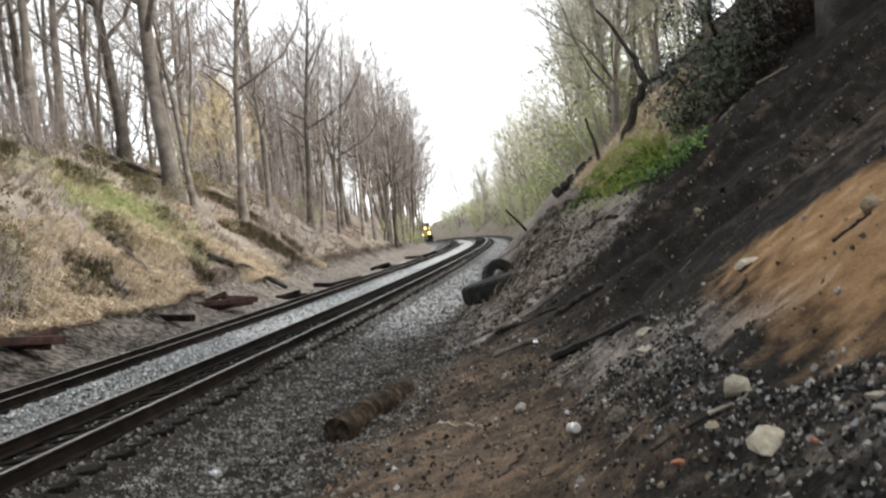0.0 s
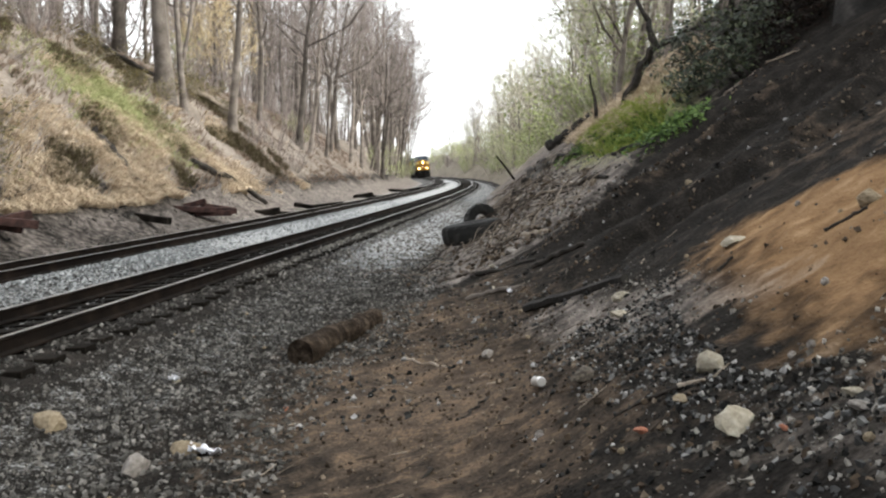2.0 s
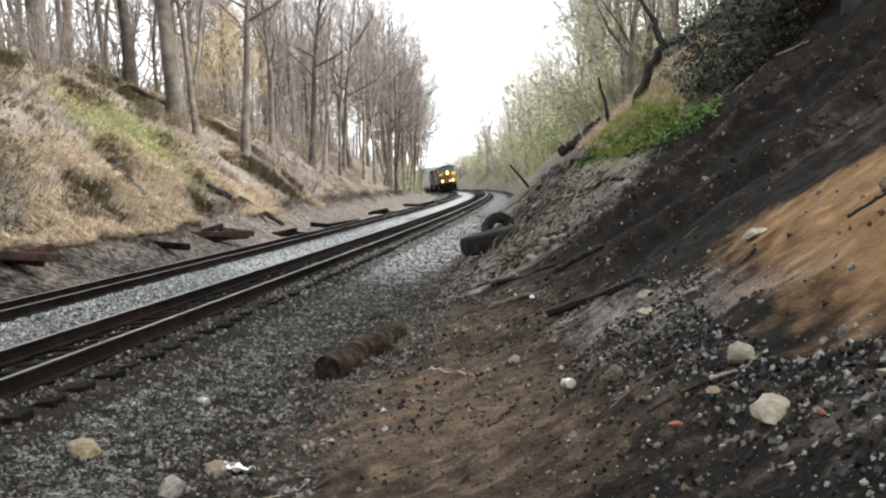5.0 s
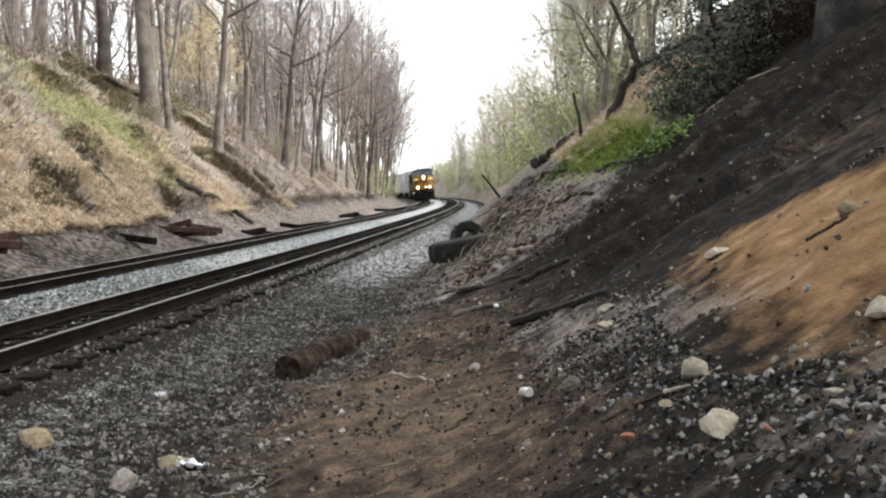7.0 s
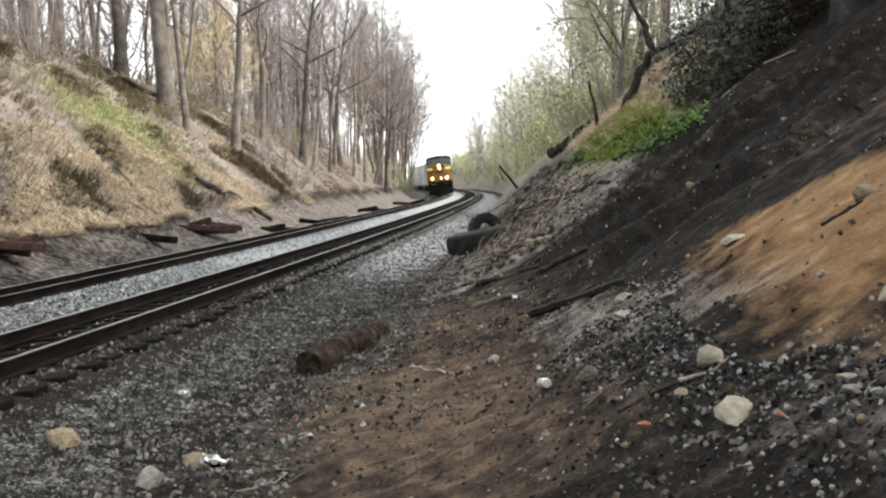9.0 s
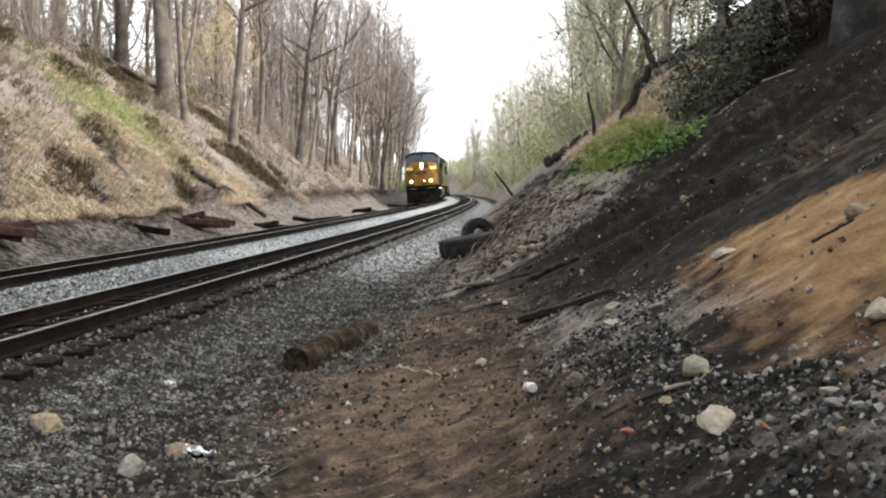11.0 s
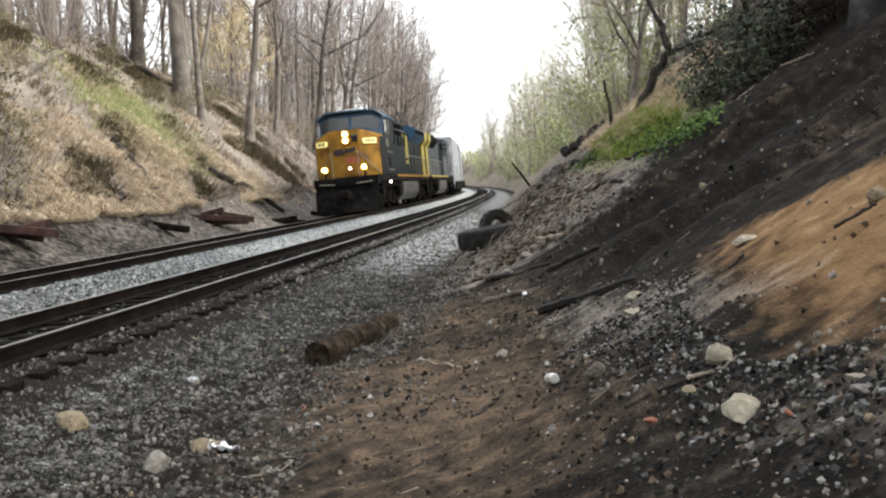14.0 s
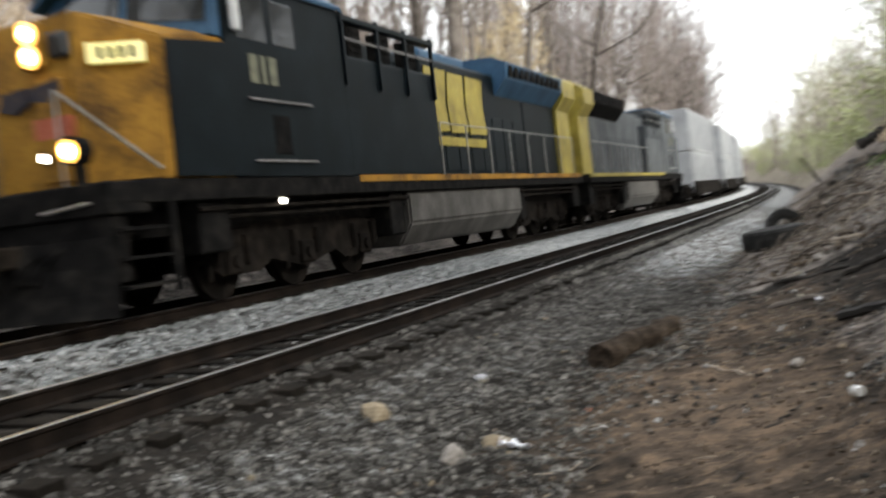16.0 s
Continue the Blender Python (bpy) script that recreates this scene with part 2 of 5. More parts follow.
TANK = material("dusty_grey_tank_paint", [(0.045, 0.042, 0.039), (0.072, 0.068, 0.064), (0.11, 0.104, 0.098)], 2, 0.65, 0.05, 25, spec=0.15)
STEEL = material("bare_worn_steel", [(0.2, 0.19, 0.18), (0.3, 0.29, 0.28), (0.4, 0.39, 0.38)], 8, 0.4, 0.1, 60, metal=0.7)
WHITE = material("dull_white_paint", [(0.42, 0.42, 0.42), (0.55, 0.55, 0.55), (0.62, 0.62, 0.62)], 2, 0.6, 0.05, 30)
CAR_WHITE = material("pale_container_paint", [(0.26, 0.27, 0.28), (0.35, 0.36, 0.37), (0.44, 0.45, 0.46)], 0.8, 0.6, 0.05, 20)
NAVY = material("navy_emblem_paint", [(0.012, 0.012, 0.02), (0.02, 0.019, 0.03), (0.05, 0.036, 0.03)], 4, 0.5, 0.02, 30)
RED_PAINT = material("faded_red_paint", [(0.25, 0.06, 0.03), (0.35, 0.09, 0.05), (0.4, 0.13, 0.08)], 4, 0.55, 0.02, 30)
DULL_YELLOW = material("dull_yellow_numerals", [(0.08, 0.08, 0.055), (0.13, 0.13, 0.09), (0.19, 0.19, 0.13)], 6, 0.6, 0.02, 30)
LOGWOOD = material("soaked_black_log_bark", [(0.01, 0.0075, 0.0058), (0.03, 0.022, 0.0165), (0.085, 0.066, 0.05)], 9, 0.95, 1.0, 34, spec=0.05, bump_dist=0.05)
LAMP = material("burning_headlight", [(1.0, 0.66, 0.16)], 1, 0.4, 0, emit=70)
# amber emission that draws the halo round each burning lamp as a disc
LAMP_HALO = material("amber_lamp_halo", [(1.0, 0.46, 0.07)], 1, 0.4, 0, emit=2.6)
LAMP_WHITE = material("small_white_marker_light", [(1.0, 0.92, 0.8)], 1, 0.4, 0, emit=9)
NUMBER_GLOW = material("lit_number_board", [(0.85, 0.72, 0.16)], 1, 0.4, 0, emit=0.32)
GLASS = bpy.data.materials.new("cab_window_glass")
GLASS.use_nodes = True
GLASS.node_tree.nodes["Principled BSDF"].inputs["Base Color"].default_value = (0.01, 0.012, 0.014, 1)
GLASS.node_tree.nodes["Principled BSDF"].inputs["IOR"].default_value = 1.55
GLASS.node_tree.nodes["Principled BSDF"].inputs["Roughness"].default_value = 0.06
GLASS.node_tree.nodes["Principled BSDF"].inputs["Specular IOR Level"].default_value = 0.6


# ---------------------------------------------------------------- mesh helpers
def mesh_of(name, verts, faces, mat, smooth_shade=False):
    me = bpy.data.meshes.new(name)
    me.from_pydata(verts, [], faces)
    me.materials.append(mat)
    if smooth_shade:
        me.polygons.foreach_set("use_smooth", [True] * len(me.polygons))
    me.update()
    return me


def part(name, bm, mat, parent, label=""):
    """Links a bmesh as one mesh object under a thing or a part."""
    me = bpy.data.meshes.new(name)
    bmesh.ops.recalc_face_normals(bm, faces=bm.faces)
    bm.to_mesh(me)
    bm.free()
    me.materials.append(mat)
    ob = new(name, me)
    ob.parent = parent
    return tagged(ob, label)


def box(bm, x0, x1, y0, y1, z0, z1, bevel=0.0):
    r = bmesh.ops.create_cube(bm, size=1.0, matrix=Matrix.LocRotScale(((x0 + x1) / 2, (y0 + y1) / 2, (z0 + z1) / 2), None, (x1 - x0, y1 - y0, z1 - z0)))
    if bevel:
        edges = {e for v in r["verts"] for e in v.link_edges}
        bmesh.ops.bevel(bm, geom=list(edges), offset=bevel, segments=2, affect="EDGES", profile=0.5)
    return bm


def rod(bm, a, b, r0, r1=None, seg=8):
    a, b = Vector(a), Vector(b)
    r1 = r0 if r1 is None else r1
    q = (b - a).to_track_quat("Z", "Y")
    bmesh.ops.create_cone(bm, cap_ends=True, segments=seg, radius1=r0, radius2=r1, depth=(b - a).length,
                          matrix=Matrix.LocRotScale((a + b) / 2, q, None))
    return bm


def prism(bm, outline, axis, lo, hi):
    """Extrudes a closed outline of 2D points along an axis (0, 1 or 2)."""
    def at(p, w):
        q = list(p)
        q.insert(axis, w)
        return q
    a = [bm.verts.new(at(p, lo)) for p in outline]
    b = [bm.verts.new(at(p, hi)) for p in outline]
    n = len(outline)
    bm.faces.new(a), bm.faces.new(b[::-1])
    for i in range(n):
        bm.faces.new((a[i], b[i], b[(i + 1) % n], a[(i + 1) % n]))
    return bm


def B():
    return bmesh.new()


def thing(name, label, category, group="", m=None):
    ob = tagged(new(name), label, category, group)
    ob.empty_display_size = 0.2
    if m is not None:
        ob.matrix_world = m
    return ob


def tube(verts, faces, points, radii, seg):
    """A bent tapering tube through points."""
    base = None
    for k, (p, r) in enumerate(zip(points, radii)):
        d = (points[min(k + 1, len(points) - 1)] - points[max(k - 1, 0)]).normalized()
        u = d.orthogonal().normalized()
        w = d.cross(u)
        start = len(verts)
        for i in range(seg):
            a = 2 * math.pi * i / seg
            verts.append(p + (u * math.cos(a) + w * math.sin(a)) * r)
        if base is not None:
            for i in range(seg):
                j = (i + 1) % seg
                faces.append((base + i, base + j, start + j, start + i))
        base = start
    faces.append(tuple(range(base, base + seg)))


def stone_mesh(name, mat, rng, rough=0.3, flat=0.65):
    bm = bmesh.new()
    bmesh.ops.create_icosphere(bm, subdivisions=2, radius=0.5)
    off = Vector((rng.uniform(0, 99), rng.uniform(0, 99), 0))
    for v in bm.verts:
        k = 1 + rough * noise.noise(v.co * 2.2 + off) * 2
        v.co = Vector((v.co.x * k, v.co.y * k * 0.8, v.co.z * k * flat))
    # a few cleaved faces
    for _ in range(9):
        n = Vector((rng.uniform(-1, 1), rng.uniform(-1, 1), rng.uniform(-0.4, 1))).normalized()
        lim = 0.27 * rng.uniform(0.75, 1.15)
        for v in bm.verts:
            over = v.co.dot(n) - lim
            if over > 0:
                v.co -= n * over * 0.96
    me = bpy.data.meshes.new(name)
    bm.to_mesh(me)
    bm.free()
    me.materials.append(mat)
    return me


# ---------------------------------------------------------------- the lie of the land
def lerp_table(x, xs, ys):
    return float(np.interp(x, xs, ys))


def smooth(x, a, b):
    k = min(1.0, max(0.0, (x - a) / (b - a)))
    return k * k * (3 - 2 * k)


def rail_x(y):
    """x of the near track's right-hand rail at y: a gentle bend to the left."""
    return -5.03 + 0.102 * y - 0.0003 * y * y - (0.0003 * (y - 80) ** 2 if y > 80 else 0.0)


PROFILE_D = [-9.3, -8.3, -7.4, -6.4, -5.8, -5.1, -3.6, -3.3, -2.95, -2.1, -1.5, 0.0, 0.2, 0.5, 0.62, 0.8, 1.5, 2.4, 3.3, 4.3, 5.0]
PROFILE_Z = [0.75, 0.0, -0.30, -0.24, -0.10, -0.10, 0.06, 0.10, 0.125, -0.01, 0.0, 0.12, 0.15, 0.155, 0.11, 0.1, -0.06, -0.10, 0.0, 0.16, 0.22]


def land(x, y):
    """Height of the ground: two ballasted tracks in a cutting with steep banks."""
    d = x - rail_x(y)
    z = lerp_table(d, PROFILE_D, PROFILE_Z)
    if -1.6 < d < 0.1 or -5.2 < d < -3.5:
        z -= 0.035
    if d < -9.3:
        u = -9.3 - d
        run = 9.2 - 4.0 * smooth(y, 45, 110)
        z = 0.75 + 0.92 * min(u, run) + 0.16 * max(0.0, min(u - run, 60.0))
        z -= 0.55 * math.exp(-((u - run) / 1.6) ** 2)
    elif d > 1.2:
        toe = 5.0 - 1.5 * smooth(y, 11, 19) - 0.8 * smooth(y, 25, 40) + 0.6 * smooth(y, 55, 80)
        slope = 0.62 + 0.22 * smooth(y, 16, 24)
        u = d - toe
        run = 9.5 - 3.0 * smooth(y, 60, 140)
        b = 0.42 + slope * min(u, run) + 0.14 * max(0.0, min(u - run, 60.0))
        h = max(0.0, min(1.0, 0.5 + (b - z) / 0.7))
        z = z * (1 - h) + b * h + 0.35 * h * (1 - h)
    return z


def upper_ridge(d):
    """y of the long spoil ridge that comes down the bare bank."""
    return 13.7 + 0.25 * math.sin(d * 1.7)


def lower_ridge(d):
    return 10.2 + 0.75 * max(0.0, d - 7.6) + 0.15 * math.sin(d * 2.3)


def lumps(x, y):
    """Small unevenness of the bare ground, none under the tracks."""
    d = x - rail_x(y)
    k = smooth(d, 1.0, 2.2) + smooth(-d, 7.0, 8.5)
    if k == 0:
        return 0.0
    p = Vector((x, y, 0.0))
    z = 0.07 * noise.noise(p * 0.9) + 0.045 * noise.noise(p * 2.6 + Vector((7, 0, 0))) + 0.025 * noise.noise(p * 7.0)
    if d > 4 and y < 26:
        # runnels that come down the bare bank
        g = noise.noise(Vector(((y - 0.12 * d) * 1.1, d * 0.16, 4.0)))
        z += 0.09 * g * smooth(d, 4.2, 7.0)
        a, b = y - upper_ridge(d), y - lower_ridge(d)
        z += smooth(d, 4.6, 6.2) * (0.2 * math.exp(-(a / 0.2) ** 2) - 0.22 * math.exp(-((a + 0.75) / 0.4) ** 2) - 0.12 * math.exp(-((a - 0.8) / 0.4) ** 2) + 0.16 * math.exp(-(b / 0.22) ** 2) - 0.16 * math.exp(-((b + 0.65) / 0.4) ** 2))
        q = Vector((d * 0.45, y * 2.2, 2.0))
        z += smooth(d, 4.8, 6.5) * smooth(y, 8.2, 9.6) * (0.1 * noise.noise(q) + 0.06 * noise.noise(q * 2.7) + 0.05 * noise.noise(p * 4.5))
    if d < -9:
        z += 0.35 * noise.noise(p * 0.35) + 0.12 * noise.noise(p * 1.1)
    if y > 26 and d > 3:
        z += 0.3 * noise.noise(p * 0.4)
    return z * k


def ground_at(x, y):
    return land(x, y) + lumps(x, y)


def ring(x, y, cx, cy, rx, ry, turn=0.0):
    """1 in the middle of a blot, 0.5 at its rim, falling outwards."""
    c, s = math.cos(turn), math.sin(turn)
    u, v = x - cx, y - cy
    return max(0.0, 1.0 - 0.5 * math.hypot((c * u + s * v) / rx, (-s * u + c * v) / ry))


def covers(x, y):
    """Masks: (earth, sand, ash), (ballast, litter, grass)."""
    d = x - rail_x(y)
    earth = sand = ash = ballast = litter = grass = 0.0
    if d > -7.0:
        if d < 1.0:
            # between the tracks the pale mask grows with distance, painting in grazing sky reflection
            ballast = 0.4 + 0.5 * smooth(y, 16, 30) if (-3.5 < d < -1.75) else (0.05 if -1.6 < d < 0.15 or -5.2 < d < -3.5 else 0.12 + 0.3 * smooth(y, 14, 22) if d > 0 else 0.4)
        else:
            ballast = (0.08 + 0.36 * smooth(y, 14, 24) - 0.2 * smooth(y, 38, 55)) * (1 - smooth(d, min(2.4 + 0.02 * y, 3.1), 3.9)) + 0.25 * (1 - smooth(d, 1.8, 3.0))
        if y < 15:
            earth = max(0.9 * ring(x, y, -0.2, 6.6, 1.1, 2.7, 0.12), 0.66 * ring(x, y, 0.7, 6.3, 0.6, 1.8), 0.34 * smooth(d, 6.0, 8.0) * (1 - smooth(y, 9, 12)), 0.6 * ring(x, y, -0.2, 11.0, 1.3, 3.2))
            sand = 1.02 * ring(x, y, 2.32, 5.3, 0.62, 2.2, -0.1)
            sand *= 1 - smooth(x - 1.9 + 0.55 * (y - 7.3), 0.35, 0.8)
            ash = max(0.88 * ring(x, y, 1.2, 6.9, 0.32, 1.6, 0.2), 0.62 * ring(x, y, 2.0, 2.3, 0.9, 0.9))
        if 4.6 < d < 14 and y < 17:
            a, b = y - upper_ridge(d), y - lower_ridge(d)
            earth = max(earth, 0.3 * math.exp(-(a / 0.24) ** 2), 0.3 * math.exp(-(b / 0.24) ** 2), 0.4 * math.exp(-((y - 8.8) / 1.2) ** 2) * smooth(d, 6, 7))
        if d > 3.0 and y > 14:
            ash = max(ash, 0.95 * smooth(y - 0.8 * max(0.0, d - 4.5), 12.4, 15.6) * (1 - smooth(y, 36, 46)) * (1 - 0.5 * smooth(d, 6.2, 7.0)))
            grass = max(1.0 * ring(x, y, rail_x(y) + 6.9, 20.0, 1.1, 3.0), 0.35 * smooth(y, 30, 45))
            litter = 0.9 * smooth(y, 34, 42)
        litter = max(litter, 0.8 * smooth(d, 14, 17))
    else:
        ash = (0.42 + 0.24 * smooth(y, 27, 42)) * (1 - smooth(-d, 9.0, 10.6))
        ballast = (0.24 + 0.2 * smooth(y, 27, 42)) * (1 - smooth(-d, 7.2, 8.6))
        litter = 0.85 * smooth(-d, 9.3, 10.8)
        grass = 0.75 * ring(x, y, rail_x(y) - 13.7, 41.8, 1.6, 3.2)
    return (earth, sand, ash), (ballast, litter, grass)


def steps(*stretches):
    out = []
    for a, b, n in stretches:
        out += [a + (b - a) * i / n for i in range(n)]
    return out + [stretches[-1][1]]


def build_ground():
    ds = steps((-900, -120, 6), (-120, -30, 12), (-30, -8, 44), (-8, 0.6, 34), (0.6, 8.5, 88), (8.5, 18, 38), (18, 40, 12), (40, 120, 6), (120, 900, 6))
    ys = steps((-400, -30, 6), (-30, 2, 20), (2, 12, 100), (12, 22, 70), (22, 50, 70), (50, 120, 70), (120, 320, 70), (320, 1400, 10))
    verts, faces, soil, cover = [], [], [], []
    for y in ys:
        yy = min(max(y, -60), 330)
        for d in ds:
            x = rail_x(yy) + d
            verts.append((x, y, ground_at(x, yy) if abs(d) < 130 else land(x, yy)))
            a, b = covers(x, yy)
            soil += [*a, 1.0]
            cover += [*b, 1.0]
    n = len(ds)
    for j in range(len(ys) - 1):
        for i in range(n - 1):
            k = j * n + i
            faces.append((k, k + 1, k + n + 1, k + n))
    me = mesh_of("ground", verts, faces, GROUND, True)
    for key, values in (("soil", soil), ("cover", cover)):
        layer = me.color_attributes.new(key, "FLOAT_COLOR", "POINT")
        layer.data.foreach_set("color", values)
    return tagged(new("ground", me), "railway cutting of black dirt, sand, ballast and leaf litter", "ground", kind="structure")


build_ground()


# ---------------------------------------------------------------- the two tracks
NEAR, FAR = -0.75, -4.35          # middle of each track, from the near right-hand rail
CANT = 0.12


def track_frame(y, off):
    """Place of a track's middle at y, at sleeper height, with its heading and cant."""
    slope = (rail_x(y + 0.5) - rail_x(y - 0.5))
    base = 0.06 if off == NEAR else 0.02
    return Matrix.Translation((rail_x(y) + off, y, base)) @ Euler((0, -math.atan2(CANT, 1.5), -math.atan(slope))).to_matrix().to_4x4()


RAIL_PROFILE = [(-0.07, 0.0), (0.07, 0.0), (0.07, 0.02), (0.012, 0.04), (0.012, 0.135), (0.036, 0.145), (0.036, 0.176), (0.03, 0.18), (-0.03, 0.18), (-0.036, 0.176), (-0.036, 0.145), (-0.012, 0.135), (-0.012, 0.04), (-0.07, 0.02)]


def build_track(name, off, label):
    top = tagged(new(name), label, kind="structure")
    ys = steps((-40, 0, 20), (0, 60, 60), (60, 260, 100))
    for side in (-0.753, 0.753):
        verts, faces, shiny = [], [], []
        n = len(RAIL_PROFILE)
        for y in ys:
            m = track_frame(y, off)
            verts += [m @ Vector((side + px, 0, pz)) for px, pz in RAIL_PROFILE]
        for j in range(len(ys) - 1):
            for i in range(n):
                k = (i + 1) % n
                faces.append((j * n + i, j * n + k, (j + 1) * n + k, (j + 1) * n + i))
                shiny.append(1 if i in (6, 7, 8) else 0)
        me = mesh_of("rail", verts, faces, RUST)
        me.materials.append(POLISHED)
        me.polygons.foreach_set("material_index", shiny)
        ob = new("rail", me)
        ob.parent = top
    bm = B()
    box(bm, -1.3, 1.42, -0.115, 0.115, -0.17, 0.0, 0.012)
    sleeper = bpy.data.meshes.new("sleeper")
    bm.to_mesh(sleeper)
    bm.free()
    sleeper.materials.append(SLEEPER)
    rng = random.Random(5)
    y = -16.0
    while y < 130:
        ob = new("sleeper", sleeper)
        ob.matrix_world = track_frame(y + rng.uniform(-0.03, 0.03), off) @ pose(rng.uniform(-0.05, 0.05), 0, rng.uniform(-0.015, 0.004), 0, 0, rng.uniform(-1.5, 1.5))
        ob.parent = top
        y += 0.52
    return top


build_track("track_near", NEAR, "railway track of rusty rails on dark creosoted sleepers")
build_track("track_far", FAR, "railway track of rusty rails carrying the train")

# ---------------------------------------------------------------- trees
def ribbon(verts, faces, a, b, r):
    """A fine twig: a slim three-cornered spike."""
    d = b - a
    u = d.orthogonal().normalized() * r
    w = d.cross(u).normalized() * r
    k = len(verts)
    verts += [a + u, a - u * 0.5 + w * 0.87, a - u * 0.5 - w * 0.87, b]
    faces += [(k, k + 1, k + 3), (k + 1, k + 2, k + 3), (k + 2, k, k + 3)]


def leaf(verts, faces, c, size, rng):
    u = Vector((rng.uniform(-1, 1), rng.uniform(-1, 1), rng.uniform(-1, 1))).normalized() * size
    w = u.orthogonal().normalized() * size * 0.55
    k = len(verts)
    verts += [c - u, c + w, c + u, c - w]
    faces.append((k, k + 1, k + 2, k + 3))


def wild(rng, up=0.0):
    return Vector((rng.uniform(-1, 1), rng.uniform(-1, 1), rng.uniform(-1, 1) + up))


def make_tree(name, seed, height, girth, label, twig_mat, bare=0.35, lean=0.0, spread=1.0, limbs=18, twigs=760, leaves=0, leaf_size=0.05, fork=0.0):
    """A tapered trunk with limbs, and a crown of branches, fine twigs and buds."""
    rng = random.Random(seed)
    tv, tf, cv, cf = [], [], [], []
    top = thing(name, label, "tree", "trees of the cutting")
    pts, rad = [], []
    p = Vector((0, 0, -0.5))
    bend = Vector((rng.uniform(-1, 1), rng.uniform(-1, 1), 0)) * 0.07
    n = 14
    for k in range(n + 1):
        f = k / n
        pts.append(p.copy())
        rad.append(max(0.012, girth * (1 + 0.6 * math.exp(-f * 22)) * (1 - 0.93 * f ** 1.15)))
        bend = bend * 0.86 + Vector((rng.uniform(-1, 1), rng.uniform(-1, 1), 0)) * 0.085
        p = p + Vector((bend.x + lean * f, bend.y, 1.0)).normalized() * (height / n)
    tube(tv, tf, pts, rad, 9)
    leaders = [(pts, rad)]
    if fork:
        # a second stem that parts from the trunk low down
        k0 = max(1, int(n * fork))
        side = Vector((rng.uniform(-1, 1), rng.uniform(-0.5, 0.5), 0)).normalized()
        pts2, rad2, q = [], [], pts[k0].copy()
        for k in range(k0, n + 1):
            f = (k - k0) / (n - k0)
            pts2.append(q.copy())
            rad2.append(max(0.012, rad[k0] * 0.72 * (1 - 0.93 * f)))
            side = side * 0.88 + Vector((rng.uniform(-1, 1), rng.uniform(-1, 1), 0)) * 0.1
            q = q + (side * 0.42 + Vector((0, 0, 1))).normalized() * (height / n) * 0.93
        tube(tv, tf, pts2, rad2, 8)
        leaders.append((pts2, rad2))

    def along(f):
        lp, lr = leaders[rng.randrange(len(leaders))]
        m = len(lp) - 1
        if lp is not pts:
            f = max(0.1, (f - fork) / (1 - fork))
        k = min(int(f * m), m - 1)
        u = f * m - k
        return lp[k].lerp(lp[k + 1], u), lr[k] * (1 - u) + lr[k + 1] * u

    shoots = []
    for i in range(limbs):
        f = bare + (0.97 - bare) * (i + rng.random()) / limbs
        o, r = along(f)
        a = rng.uniform(0, 2 * math.pi)
        length = height * (0.34 * (1 - f) + 0.09) * rng.uniform(0.7, 1.35) * spread
        d = Vector((math.cos(a), math.sin(a), rng.uniform(0.2, 1.1))).normalized()
        lp, lr, q = [o], [r * 0.58], o.copy()
        for k in range(1, 6):
            d = (d + wild(rng, 0.3) * 0.36).normalized()
            q = q + d * length / 5
            lp.append(q.copy())
            lr.append(max(0.012, r * 0.58 * (1 - k / 5.4)))
            shoots.append((q.copy(), d.copy(), length))
        tube(tv, tf, lp, lr, 4)
    shoots.append((pts[-1], Vector((0, 0, 1)), height * 0.12))
    tips = []
    for o, d, length in shoots:
        for s in range(2):
            e = (d + wild(rng, 0.25) * 0.8).normalized()
            l = min(length, 4.5) * rng.uniform(0.3, 0.55)
            mid = o + e * l * 0.5 + wild(rng) * l * 0.08
            end = mid + (e + wild(rng, 0.3) * 0.3).normalized() * l * 0.5
            ribbon(cv, cf, o, mid + (mid - o) * 0.25, 0.024)
            ribbon(cv, cf, mid, end, 0.014)
            tips += [(o.lerp(mid, 0.6), e, l), (mid, e, l), (mid.lerp(end, 0.5), e, l), (end, e, l)]
    for i in range(twigs):
        o, d, l = rng.choice(tips)
        b = o + (d + wild(rng, 0.25) * 1.1).normalized() * rng.uniform(0.35, 0.8) * min(1.6, l)
        ribbon(cv, cf, o, b, 0.011)
        for _ in range(leaves):
            leaf(cv, cf, o.lerp(b, rng.uniform(0.3, 1.0)) + wild(rng) * 0.05, leaf_size * rng.uniform(0.6, 1.2), rng)
    a = new("trunk", mesh_of("trunk", tv, tf, BARK, True))
    a.parent = top
    c = new("crown", mesh_of("crown", cv, cf, twig_mat))
    c.parent = top
    return top


